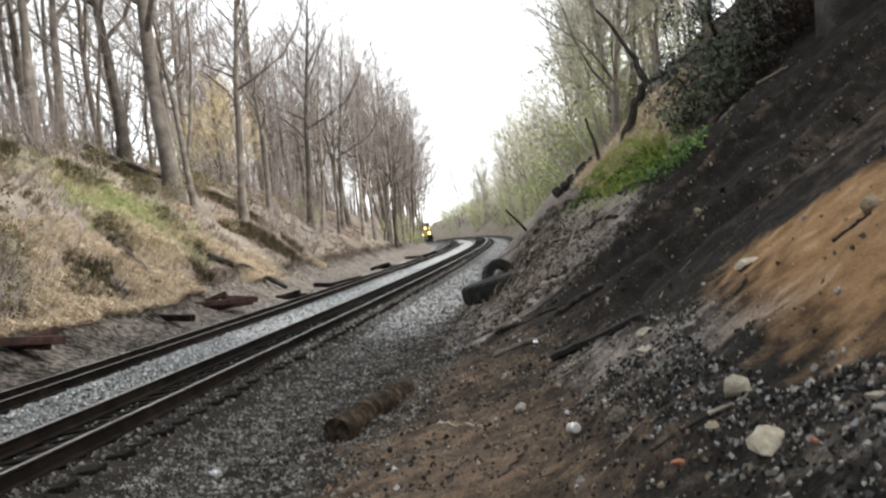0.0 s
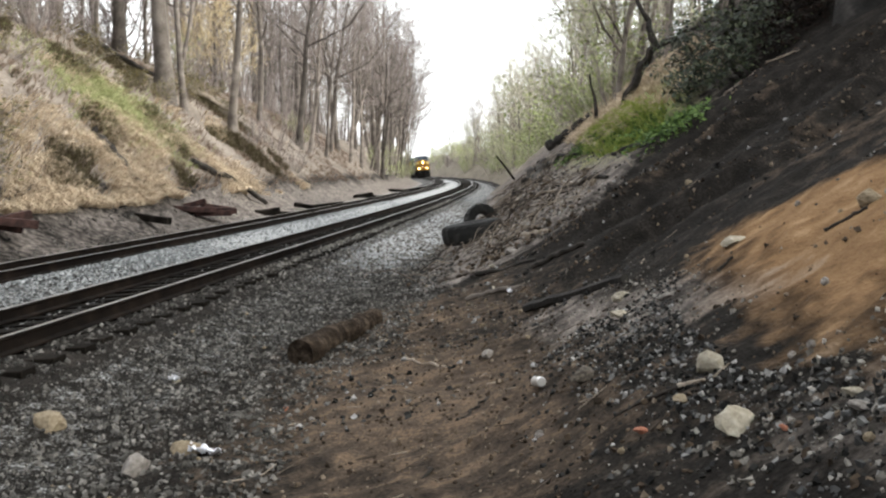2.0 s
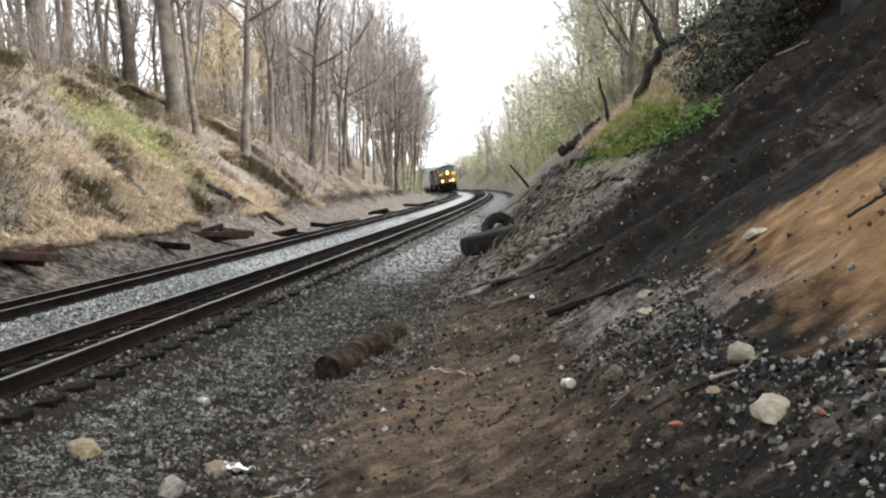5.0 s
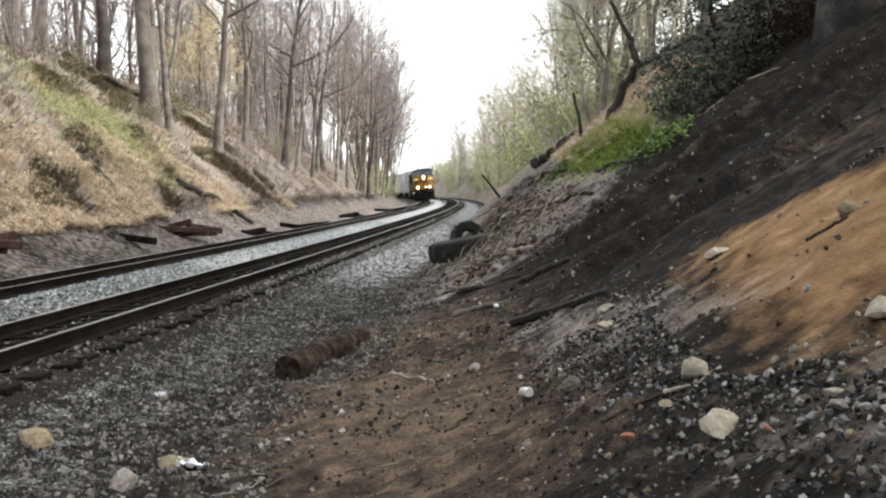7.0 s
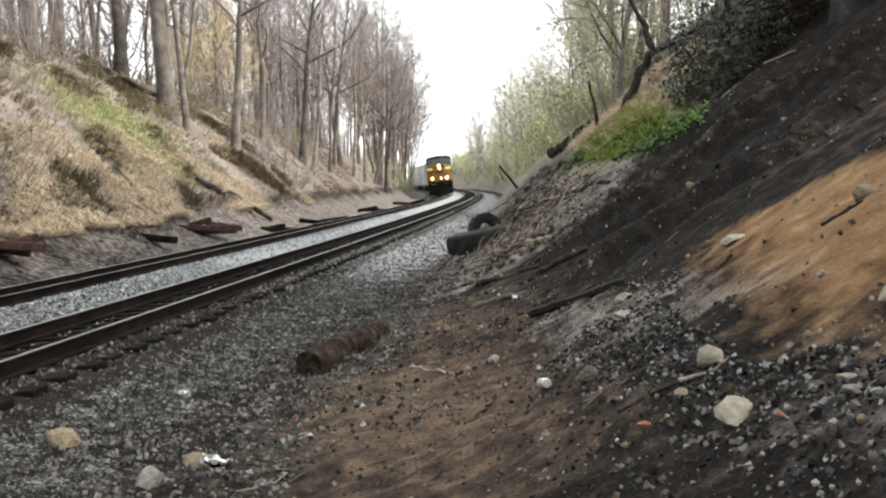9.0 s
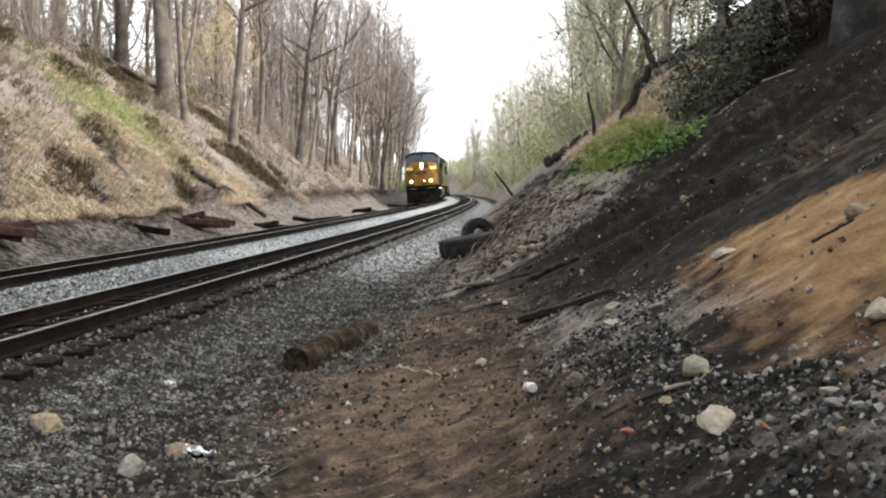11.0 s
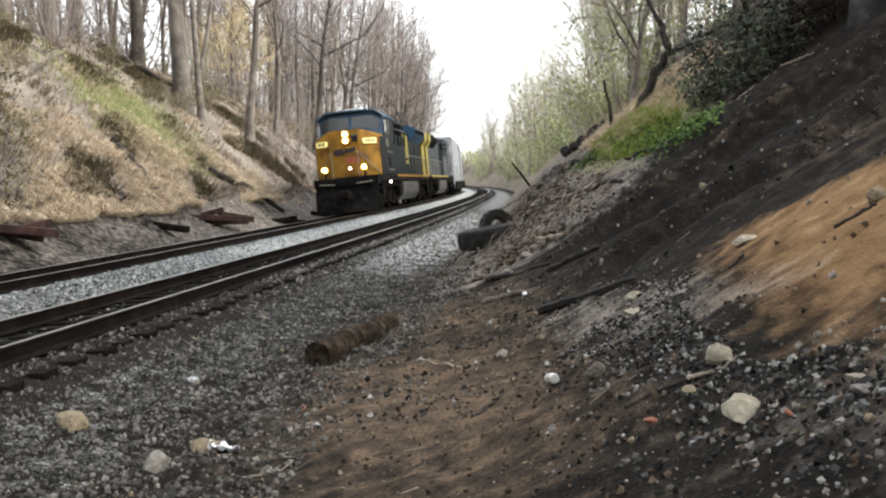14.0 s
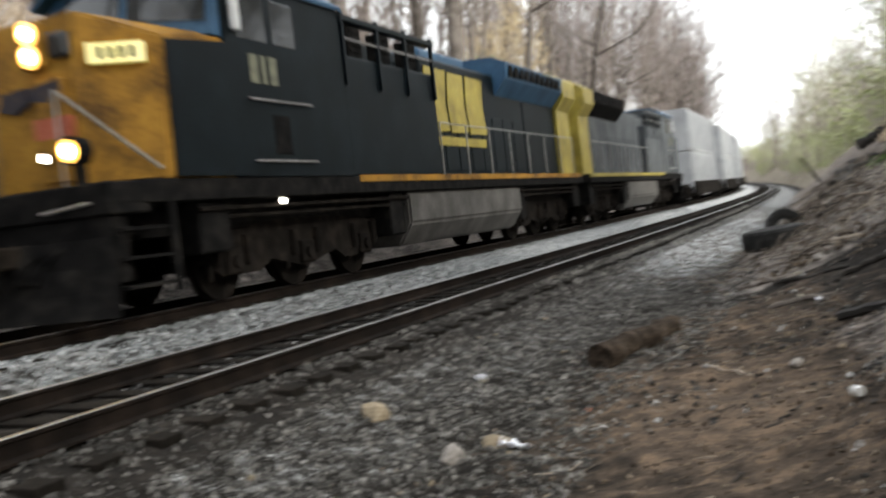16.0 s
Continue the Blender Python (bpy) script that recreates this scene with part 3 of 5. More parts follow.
def make_shrub(name, seed, label, mats, height, width, stems, twigs, leaves, leaf_size):
    """Many thin stems from one root, with twigs and scattered small leaves."""
    rng = random.Random(seed)
    top = thing(name, label, "shrub", "undergrowth of the banks")
    sv, sf, lv, lf = [], [], [], []
    tips = []
    for i in range(stems):
        a, out = rng.uniform(0, 2 * math.pi), rng.uniform(0.1, 1.0) * width
        q = Vector((math.cos(a), math.sin(a), 0)) * out * 0.25 + Vector((0, 0, -0.2))
        d = Vector((math.cos(a) * out, math.sin(a) * out, height * rng.uniform(0.6, 1.0)))
        pts = [q]
        for k in range(1, 5):
            pts.append(q + d * k / 4 + wild(rng) * 0.12 * width * 0.5)
            tips.append((pts[-1].copy(), d.normalized()))
        tube(sv, sf, pts, [0.022, 0.018, 0.014, 0.01, 0.004], 3)
    for i in range(twigs):
        o, d = rng.choice(tips)
        b = o + (d + wild(rng, 0.1)).normalized() * rng.uniform(0.25, 0.8) * width * 0.55
        ribbon(sv, sf, o, b, 0.008)
        for _ in range(leaves):
            leaf(lv, lf, o.lerp(b, rng.uniform(0.2, 1.1)) + wild(rng) * 0.08, leaf_size * rng.uniform(0.6, 1.3), rng)
    a = new("stem", mesh_of("stem", sv, sf, mats[0]))
    a.parent = top
    if lv:
        c = new("foliage", mesh_of("foliage", lv, lf, mats[1]))
        c.parent = top
    return top


BARE = "tall bare grey-barked tree with reddish spring buds"
YOUNG = "slender tree with thin young spring leaves"
oaks = [make_tree("bare_tree", 10 + i, h, g, BARE, TWIG, bare=b, lean=l, spread=s, limbs=22, twigs=880, fork=k) for i, (h, g, b, l, s, k) in enumerate(
    [(23, 0.25, 0.32, 0.02, 1.15, 0.0), (21, 0.19, 0.3, 0.05, 1.2, 0.3), (25, 0.36, 0.3, 0.0, 1.1, 0.0), (19, 0.15, 0.24, 0.06, 1.1, 0.45), (22, 0.21, 0.34, -0.03, 1.1, 0.2), (17, 0.11, 0.25, 0.1, 1.0, 0.0)])]
saplings = [make_tree("young_tree", 40 + i, h, g, YOUNG, TWIG_GREEN, bare=0.15, lean=l, spread=1.2, limbs=19, twigs=760, leaves=2, leaf_size=0.05) for i, (h, g, l) in enumerate(
    [(10, 0.08, -0.1), (12, 0.1, -0.16), (8, 0.06, -0.2), (13, 0.12, -0.05)])]
tan_beech = make_tree("beech_tree", 60, 9, 0.08, "young beech still holding dry tan leaves", LEAF_TAN, bare=0.1, spread=1.3, limbs=22, twigs=900, leaves=2, leaf_size=0.07)
brush = [make_shrub("brush", 70 + i, "bare twiggy brush on the bank", (TWIG, LEAF_YOUNG), h, w, 13, 260, 0, 0) for i, (h, w) in enumerate([(2.2, 1.3), (3.0, 1.5), (1.6, 1.6)])]
green_brush = [make_shrub("green_brush", 80 + i, "loose brush with fresh green spring leaves", (TWIG_GREEN, LEAF_YOUNG), h, w, 14, 240, 2, 0.055) for i, (h, w) in enumerate([(2.4, 1.5), (3.6, 1.7), (1.5, 1.4)])]


brambles = [make_shrub("bramble", 90 + i, "tangled olive-brown brambles on the bank", (TWIG, LEAF_OLIVE), h, w, 14, 300, 2, 0.065) for i, (h, w) in enumerate([(1.1, 1.6), (1.5, 1.5), (0.8, 1.9)])]


def plant(kind, x, y, turn, size, lean=0.0):
    m = Matrix.Translation((x, y, ground_at(x, min(y, 330)) - 0.05)) @ Euler((0, radians(lean), radians(turn))).to_matrix().to_4x4()
    ob = copy_thing(kind, m)
    ob.scale = (size, size, size)
    return ob


def woods():
    rng = random.Random(77)
    for kind in (*oaks, *saplings, *brush, *green_brush, *brambles):          # the first of each kind stands in the far wood
        y = rng.uniform(150, 240)
        x = rail_x(y) - rng.uniform(14, 40)
        kind.matrix_world = Matrix.Translation((x, y, ground_at(x, y)))
    x, y = -18.6, 76
    tan_beech.matrix_world = Matrix.Translation((x, y, ground_at(x, y)))
    plant(tan_beech, -17.2, 71, 80, 0.85)
    # trees at the edge of the left-hand wood: distance along, off the rail, kind, size
    for y, d, k, size in ((50.5, -14.8, 2, 1.25), (51.2, -14.0, 4, 0.9), (56.5, -13.0, 0, 1.0), (70.9, -12.3, 0, 0.95), (66, -14.0, 1, 1.0), (73, -12.0, 1, 0.9), (79, -11.8, 3, 1.0),
                          (84, -12.4, 0, 0.85), (88, -11.2, 4, 0.9), (58, -17.5, 1, 1.0), (46, -19.5, 0, 1.1), (44, -21, 4, 1.0), (40, -20.5, 3, 1.0), (52, -19, 5, 1.1), (48, -23, 2, 1.0),
                          (94, -11.0, 3, 1.0), (100, -10.4, 1, 0.9), (107, -10.2, 0, 0.8), (114, -10.0, 4, 0.85), (122, -9.8, 1, 0.9), (131, -9.8, 0, 0.85), (140, -9.5, 3, 1.0), (150, -9.4, 1, 0.9)):
        plant(oaks[k], rail_x(y) + d, y, rng.uniform(-30, 30), size, rng.uniform(-2, 3) if y < 60 else rng.uniform(1, 7))
    for i in range(140):
        y = rng.uniform(26, 225)
        d = -rng.uniform(11.0 if y > 80 else 19.5, 36 + 0.08 * y)
        plant(oaks[rng.randrange(6)], rail_x(y) + d, y, rng.uniform(0, 360), rng.uniform(0.75, 1.15), rng.uniform(-3, 3))
    for i in range(30):
        y = rng.uniform(85, 185)
        plant(oaks[rng.randrange(6)], rail_x(y) - rng.uniform(9.2, 13), y, rng.uniform(0, 360), rng.uniform(0.75, 1.0), rng.uniform(3, 9))
    for i in range(60):
        y = rng.uniform(55, 200)
        d = -rng.uniform(10.0, 26)
        plant(brush[rng.randrange(3)], rail_x(y) + d, y, rng.uniform(0, 360), rng.uniform(0.8, 1.5))
    for i in range(30):
        y = rng.uniform(26, 60)
        plant(brush[rng.randrange(3)], rail_x(y) - rng.uniform(17, 27), y, rng.uniform(0, 360), rng.uniform(0.7, 1.3))
    for y, d, s in ((75.5, -14.0, 0.9), (77, -13.2, 0.7), (104, -10.6, 1.2), (107, -10.2, 1.0), (110, -10.0, 1.1), (118, -9.6, 1.0), (127, -9.5, 1.1), (62, -18, 0.9), (140, -9.2, 1.2)):
        plant(green_brush[rng.randrange(3)], rail_x(y) + d, y, rng.uniform(0, 360), s)
    for i in range(75):
        y = rng.uniform(40, 170)
        plant(brush[rng.randrange(3)], rail_x(y) - rng.uniform(19, 48), y, rng.uniform(0, 360), rng.uniform(1.8, 3.6))
    # the wood on the right-hand bank
    for i in range(62):
        y = rng.uniform(30, 190)
        d = rng.uniform(6.0 + 1.5 * (y < 60), 13 + 0.04 * y)
        if rng.random() < 0.68:
            plant(saplings[rng.randrange(4)], rail_x(y) + d, y, rng.uniform(-40, 40), rng.uniform(0.7, 1.2), 0)
        else:
            plant(oaks[rng.choice((1, 3, 4, 5))], rail_x(y) + d + 4, y, rng.uniform(140, 220), rng.uniform(0.55, 0.8), -2)
    for i in range(80):
        y = 29 + 150 * rng.random() ** 1.3
        d = rng.uniform(4.6 + 1.3 * (y < 45), 10.5)
        kind = green_brush if rng.random() < 0.6 else brush
        plant(kind[rng.randrange(3)], rail_x(y) + d, y, rng.uniform(0, 360), rng.uniform(0.7, 1.5))
    # taller bare trees that lean over the right-hand bank
    for y, d, k, size, lean in ((42, 10.5, 5, 0.85, -5), (47, 9.2, 3, 0.8, -6), (53, 10.0, 5, 0.95, -8), (58, 8.6, 1, 0.75, -6), (64, 9.6, 3, 0.85, -7), (71, 8.8, 5, 0.95, -6), (79, 9.5, 1, 0.8, -5), (88, 8.8, 4, 0.75, -4), (36, 12.0, 3, 0.8, -4), (34, 8.4, 3, 0.72, -8), (39, 8.2, 5, 0.85, -10), (31, 9.2, 5, 0.85, -8)):
        plant(oaks[k], rail_x(y) + d, y, rng.uniform(150, 210), size, lean)
    # unseen wood added beside and behind the camera, to shade train and foreground
    for i in range(26):
        y = -34 + 2.25 * i + rng.uniform(-1.5, 1.5)
        x = max(rail_x(y) + rng.uniform(12.5, 19), 0.62 * y + 2.5)
        plant(oaks[rng.randrange(6)], x, y, rng.uniform(0, 360), rng.uniform(0.8, 1.1), rng.uniform(-5, 0))
        plant(saplings[rng.randrange(4)], x + rng.uniform(-2, 6), y + 1.0, rng.uniform(0, 360), rng.uniform(1.0, 1.4), 0)
    for i in range(22):
        y = -42 + 2.6 * i + rng.uniform(-1.5, 1.5)
        x = rail_x(y) - rng.uniform(15, 26)
        plant(oaks[rng.randrange(6)], x, y, rng.uniform(0, 360), rng.uniform(0.85, 1.15), rng.uniform(0, 5))
    # oversized saplings out of view, set there to darken the oncoming nose
    for y, d in ((-13, 6.5), (-9, 9), (-5, 7.5), (-2, 11), (2, 9.5), (-18, 8), (-24, 6.5), (-16, -9.5), (-11, -10.5), (-6, -9.8), (-1, -11), (4, -11.5), (-22, -9.5), (-29, -9.5), (-29, 7)):
        plant(saplings[rng.randrange(4)], rail_x(y) + d, y, rng.uniform(0, 360), rng.uniform(1.6, 2.0), 4 if d < 0 else -4)
    for i in range(14):
        y = rng.uniform(-75, -38)
        plant(oaks[rng.randrange(6)], rail_x(-60) + rng.uniform(-14, 16), y, rng.uniform(0, 360), rng.uniform(0.8, 1.1))
    # far end of the cutting, round the bend
    for i in range(64):
        y = rng.uniform(135, 290)
        x = rail_x(y) + rng.uniform(5.0, 24)
        plant(oaks[rng.randrange(6)] if rng.random() < 0.5 else saplings[rng.randrange(4)], x, y, rng.uniform(0, 360), rng.uniform(0.6, 0.85) if y > 180 else 0.6)
    for i in range(18):
        x, y = rng.uniform(-60, -20), rng.uniform(215, 320)
        plant(oaks[rng.randrange(6)], x, y, rng.uniform(0, 360), rng.uniform(0.6, 0.8))
    for i in range(80):
        y = rng.uniform(110, 300)
        x = rail_x(y) + rng.uniform(4.2, 16)
        plant((brush + green_brush)[rng.randrange(6)], x, y, rng.uniform(0, 360), rng.uniform(1.3, 2.6))
    # brambles on the near part of the left-hand bank
    for i in range(24):
        y = rng.uniform(13, 25)
        plant(brambles[rng.randrange(3)], rail_x(y) - rng.uniform(9.6, 13.5), y, rng.uniform(0, 360), rng.uniform(0.6, 1.2))
    for i in range(40):
        y = rng.uniform(13, 33)
        plant(brambles[rng.randrange(3)], rail_x(y) - rng.uniform(10.6, 19), y, rng.uniform(0, 360), rng.uniform(0.6, 1.2))
    for i in range(26):
        y = rng.uniform(33, 62)
        plant(brambles[rng.randrange(3)], rail_x(y) - rng.uniform(13.5, 20), y, rng.uniform(0, 360), rng.uniform(0.5, 1.0))
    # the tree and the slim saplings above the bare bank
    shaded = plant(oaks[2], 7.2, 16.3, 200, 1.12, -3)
    # swap its trunk to the darker bark, shade under the canopy as colour
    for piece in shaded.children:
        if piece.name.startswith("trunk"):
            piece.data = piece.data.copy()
            piece.data.materials[0] = BARK_DIM
    for x, y, k, s, lean in ((6.0, 27, 0, 0.9, -4), (7.2, 25.5, 2, 1.1, -8), (5.2, 30, 3, 0.8, -3), (8.2, 29, 1, 0.9, -6), (6.6, 33, 0, 1.0, 0), (9.5, 26, 3, 1.0, -4)):
        plant(saplings[k], x, y, 170 + 20 * k, s, lean)


woods()


def evergreen_thicket():
    """A dark broad-leaved evergreen thicket that hangs over the bare bank."""
    rng = random.Random(9)
    top = thing("rhododendron_thicket", "dark glossy evergreen thicket hanging over the bare bank", "shrub")
    lv, lf, sv, sf, dv, df = [], [], [], [], [], []
    blobs = [((4.75, 18.6, 4.0), 0.9), ((5.3, 18.4, 4.5), 1.1), ((5.9, 18.6, 5.2), 1.3), ((5.6, 19.0, 6.2), 1.4), ((6.6, 18.8, 6.0), 1.5), ((6.4, 19.4, 7.3), 1.6), ((7.6, 19.0, 6.8), 1.6), ((7.2, 18.6, 8.2), 1.7), ((8.4, 18.6, 7.6), 1.7),
             ((4.5, 17.6, 3.4), 0.55), ((4.95, 17.2, 3.7), 0.6), ((5.6, 17.6, 4.2), 0.8), ((6.3, 17.9, 4.7), 0.9), ((7.2, 18.6, 5.4), 1.0), ((8.6, 18.2, 6.0), 1.2), ((9.6, 17.8, 6.8), 1.5), ((9.0, 17.4, 8.4), 1.8), ((10.6, 17.2, 8.0), 1.7), ((8.0, 17.2, 9.2), 1.6),
             # last six clumps hang out of view, added to shade trunk and upper bank
             ((10.4, 15.2, 8.2), 1.8), ((10.9, 13.2, 8.4), 1.8), ((10.0, 14.4, 10.4), 1.9), ((9.2, 16.2, 10.8), 1.8), ((11.2, 11.6, 9.2), 1.9), ((11.8, 9.8, 9.0), 1.9)]
    for c, r in blobs:
        c = Vector(c)
        root = Vector((c.x + 0.4, c.y + 0.3, ground_at(c.x + 0.4, c.y + 0.3) - 0.2))
        tube(sv, sf, [root, root.lerp(c, 0.5) + wild(rng) * 0.2, c], [0.06, 0.045, 0.02], 5)
        for _ in range(27):
            v = wild(rng).normalized() * r * rng.uniform(0.55, 1.0)
            tip = c + Vector((v.x, v.y, v.z * 0.8))
            ribbon(sv, sf, c.lerp(tip, 0.2), tip, 0.015)
            for _ in range(int(40 * r)):
                q = tip + wild(rng) * 0.19
                # leaves beyond this slant get the dark tones that paint the shaded hollow
                in_hollow = q.x > 5.9 + 0.42 * max(0.0, q.z - 4.6) + rng.gauss(0, 0.35)
                leaf(dv if in_hollow else lv, df if in_hollow else lf, q, rng.uniform(0.03, 0.062), rng)
    a = new("stem", mesh_of("stem", sv, sf, BARK_DARK))
    a.parent = top
    b = new("foliage", mesh_of("foliage", lv, lf, LEAF_EVERGREEN))
    b.parent = top
    c = new("withered_foliage", mesh_of("withered_foliage", dv, df, LEAF_SHADED))
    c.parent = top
    tagged(c, "dark leaves painted for the shade inside the thicket")


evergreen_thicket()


# ---------------------------------------------------------------- the train
NOSE = 9.95            # the headlight's plane, ahead of the locomotive's middle


def wheel_mesh():
    bm = B()
    rod(bm, (-0.82, 0, 0), (0.82, 0, 0), 0.09, seg=12)
    for s in (-1, 1):
        rod(bm, (s * 0.68, 0, 0), (s * 0.82, 0, 0), 0.53, seg=28)
        rod(bm, (s * 0.66, 0, 0), (s * 0.69, 0, 0), 0.56, seg=28)
        for k in range(5):
            a = 2 * math.pi * k / 5
            rod(bm, (s * 0.815, 0.3 * math.cos(a), 0.3 * math.sin(a)), (s * 0.83, 0.3 * math.cos(a), 0.3 * math.sin(a)), 0.06, seg=8)
    me = bpy.data.meshes.new("wheelset")
    bm.to_mesh(me)
    bm.free()
    me.materials.append(GRIME)
    return me


WHEELSET = wheel_mesh()
WHEELS = []            # every wheelset that turns, with its place in its bogie


def bogie(parent, y0, axles=(-2.0, 0.0, 2.0), axle_z=0.53):
    bm = B()
    end = axles[-1] + 0.65
    for s in (-1, 1):
        prism(bm, [(y0 - end, 0.6), (y0 - end + 0.4, 0.34), (y0 - 1.3, 0.34), (y0 - 1.0, 0.5), (y0, 0.3), (y0 + 1.0, 0.5), (y0 + 1.3, 0.34), (y0 + end - 0.4, 0.34), (y0 + end, 0.6), (y0 + end, 0.95), (y0 + 0.9, 1.1), (y0 - 0.9, 1.1), (y0 - end, 0.95)], 0, s * 1.0 - 0.07, s * 1.0 + 0.07)
        for a in axles:
            box(bm, s * 1.06 - 0.09, s * 1.06 + 0.09, y0 + a - 0.2, y0 + a + 0.2, axle_z - 0.17, axle_z + 0.2, 0.03)
            rod(bm, (s * 1.13, y0 + a, axle_z), (s * 1.2, y0 + a, axle_z), 0.1, seg=10)
            for w in (-0.36, 0.36):
                rod(bm, (s * 1.1, y0 + a + w, 0.5), (s * 1.1, y0 + a + w, 0.92), 0.075, seg=8)
            rod(bm, (s * 1.05, y0 + a + 0.45, 0.95), (s * 1.02, y0 + a + 0.5, 0.3), 0.05, seg=6)
    for a in (-1.0, 1.0):
        box(bm, -0.9, 0.9, y0 + a - 0.15, y0 + a + 0.15, 0.6, 0.95)
    frame_ob = part("bogie", bm, GRIME, parent, "brown dusty bogie frame")
    for a in axles:
        w = new("wheelset", WHEELSET)
        w.parent = frame_ob
        WHEELS.append((w, Vector((0, y0 + a, axle_z))))
    return frame_ob


def handrail(parent, x, y0, y1, z0, z1, gap, mat):
    bm = B()
    n = max(1, int(abs(y1 - y0) / gap))
    for i in range(n + 1):
        y = y0 + (y1 - y0) * i / n
        rod(bm, (x, y, z0), (x, y, z1), 0.018, seg=6)
    rod(bm, (x, y0, z1), (x, y1, z1), 0.018, seg=6)
    return part("handrail", bm, mat, parent)


def bars(parent, mat, x, y0, z0, widths, height, gap=0.08, thick=0.006):
    """Lettering as plain bars on a side wall at x."""
    bm = B()
    y = y0
    for w in widths:
        box(bm, min(x, x + thick), max(x, x + thick), y - w, y, z0, z0 + height)
        y -= w + gap
    return part("lettering", bm, mat, parent, "lettering as plain bars")


def locomotive(name, label, side, nose_paint, lit):
    top = thing(name, label, "locomotive", "train")
    F = lambda b: NOSE - b                              # a place b metres behind the headlight's plane
    # underframe and walkway
    bm = B()
    box(bm, -1.54, 1.54, F(20.7), F(0.1), 1.42, 1.72, 0.02)
    box(bm, -1.0, 1.0, F(20.5), F(0.3), 1.0, 1.42)
    part("underframe", bm, BLACK, top)
    for s in (-1, 1):
        bm = B()
        box(bm, s * 1.545 - 0.008, s * 1.545 + 0.008, F(20.6), F(5.6), 1.62, 1.74)
        part("sill_stripe", bm, YELLOW if lit else LEMON, top, "thin yellow stripe")
    # low nose with sloping shoulders
    bm = B()
    plan = [(-0.7, 0.0), (0.7, 0.0), (1.54, 0.62), (1.55, 2.5), (-1.55, 2.5), (-1.54, 0.62)]
    low = [bm.verts.new((x, F(b), 1.72)) for x, b in plan]
    up = [bm.verts.new((x, F(b + (0.1 if b < 1 else 0)), (3.92 if abs(x) < 1 else 3.55) + (0.16 if b > 1 else 0))) for x, b in plan]
    for i in range(6):
        j = (i + 1) % 6
        bm.faces.new((low[i], low[j], up[j], up[i]))
    bm.faces.new((up[0], up[1], up[2], up[3], up[4], up[5]))
    bm.faces.new(low[::-1])
    bmesh.ops.triangulate(bm, faces=[f for f in bm.faces if len(f.verts) > 4])
    bmesh.ops.bevel(bm, geom=list(bm.edges), offset=0.035, segments=2, affect="EDGES")
    nose = part("nose", bm, nose_paint, top, "golden-yellow dirty nose" if lit else "")
    # nose sides carry the body colour
    for s in (-1, 1):
        bm = B()
        prism(bm, [(F(0.7), 1.74), (F(2.5), 1.74), (F(2.5), 3.66), (F(0.75), 3.5)], 0, s * 1.56 - 0.012, s * 1.56 + 0.012)
        part("nose_side", bm, side, nose)
    bm = B()
    box(bm, -0.55, -0.08, F(0.06), F(-0.035), 1.8, 3.1, 0.02)
    part("nose_door", bm, nose_paint, nose)
    bm = B()
    box(bm, -0.66, -0.34, F(0.12), F(-0.02), 3.34, 3.68, 0.05)
    part("nose_door_window", bm, GLASS, nose)
    bm = B()
    box(bm, -0.26, 0.12, F(0.1), F(-0.03), 3.26, 3.86, 0.05)
    part("headlight_housing", bm, nose_paint, nose)
    if lit:
        for z in (3.42, 3.71):
            # a wider glowing disc under each headlight, added as its halo
            bm = B()
            rod(bm, (-0.07, F(-0.02), z), (-0.07, F(-0.05), z), 0.15, seg=20)
            halo = part("lamp_reflector", bm, LAMP_HALO, nose, "glowing amber disc for the lamp halo")
            bm = B()
            rod(bm, (-0.07, F(-0.04), z), (-0.07, F(-0.06), z), 0.08, seg=20)
            part("headlight", bm, LAMP, halo, "burning warm headlight")
        for x, r, mt in ((0.95, 0.14, LAMP), (-0.9, 0.14, LAMP), (-0.18, 0.055, LAMP_WHITE)):
            bm = B()
            b = 0.03 if abs(x) < 0.6 else -0.3
            rod(bm, (x, F(b + 0.12), 2.12), (x, F(b - 0.12), 2.12), r + 0.03, seg=16)
            if mt is LAMP:
                box(bm, x - 0.05, x + 0.05, F(b + 0.1), F(b - 0.02), 1.68, 2.1)
            ring_ob = part("lamp_housing", bm, BLACK, nose)
            bm = B()
            # ditch lights get the same added halo disc
            if mt is LAMP:
                rod(bm, (x, F(b - 0.11), 2.12), (x, F(b - 0.13), 2.12), r, seg=20)
                part("lamp_reflector", bm, LAMP_HALO, ring_ob, "glowing amber disc for the lamp halo")
                bm = B()
                r *= 0.6
            rod(bm, (x, F(b - 0.12), 2.12), (x, F(b - 0.14), 2.12), r, seg=20)
            part("ditch_light" if mt is LAMP else "marker_light", bm, mt, ring_ob, "burning warm lamp" if mt is LAMP else "small white lamp")
    # emblem on the nose: dark shapes
    bm = B()
    prism(bm, [(0.6, 2.82), (0.5, 3.02), (0.12, 3.06), (0.06, 2.86), (0.3, 2.74)], 1, F(0.16), F(-0.012))
    prism(bm, [(0.0, 3.02), (-0.5, 3.1), (-0.52, 2.96), (-0.3, 2.82), (0.02, 2.86)], 1, F(0.16), F(-0.04))
    part("emblem", bm, NAVY, nose, "dark blue emblem shapes")
    bm = B()
    box(bm, -0.62, -0.02, F(0.1), F(-0.045), 2.36, 2.62)
    part("placard", bm, RED_PAINT, nose, "small faded red panel")
    # number boards on the shoulders
    for s in (-1, 1):
        bm = B()
        m = Matrix.Translation((s * 1.13, F(0.34), 3.34)) @ Euler((0, 0, s * -radians(36))).to_matrix().to_4x4()
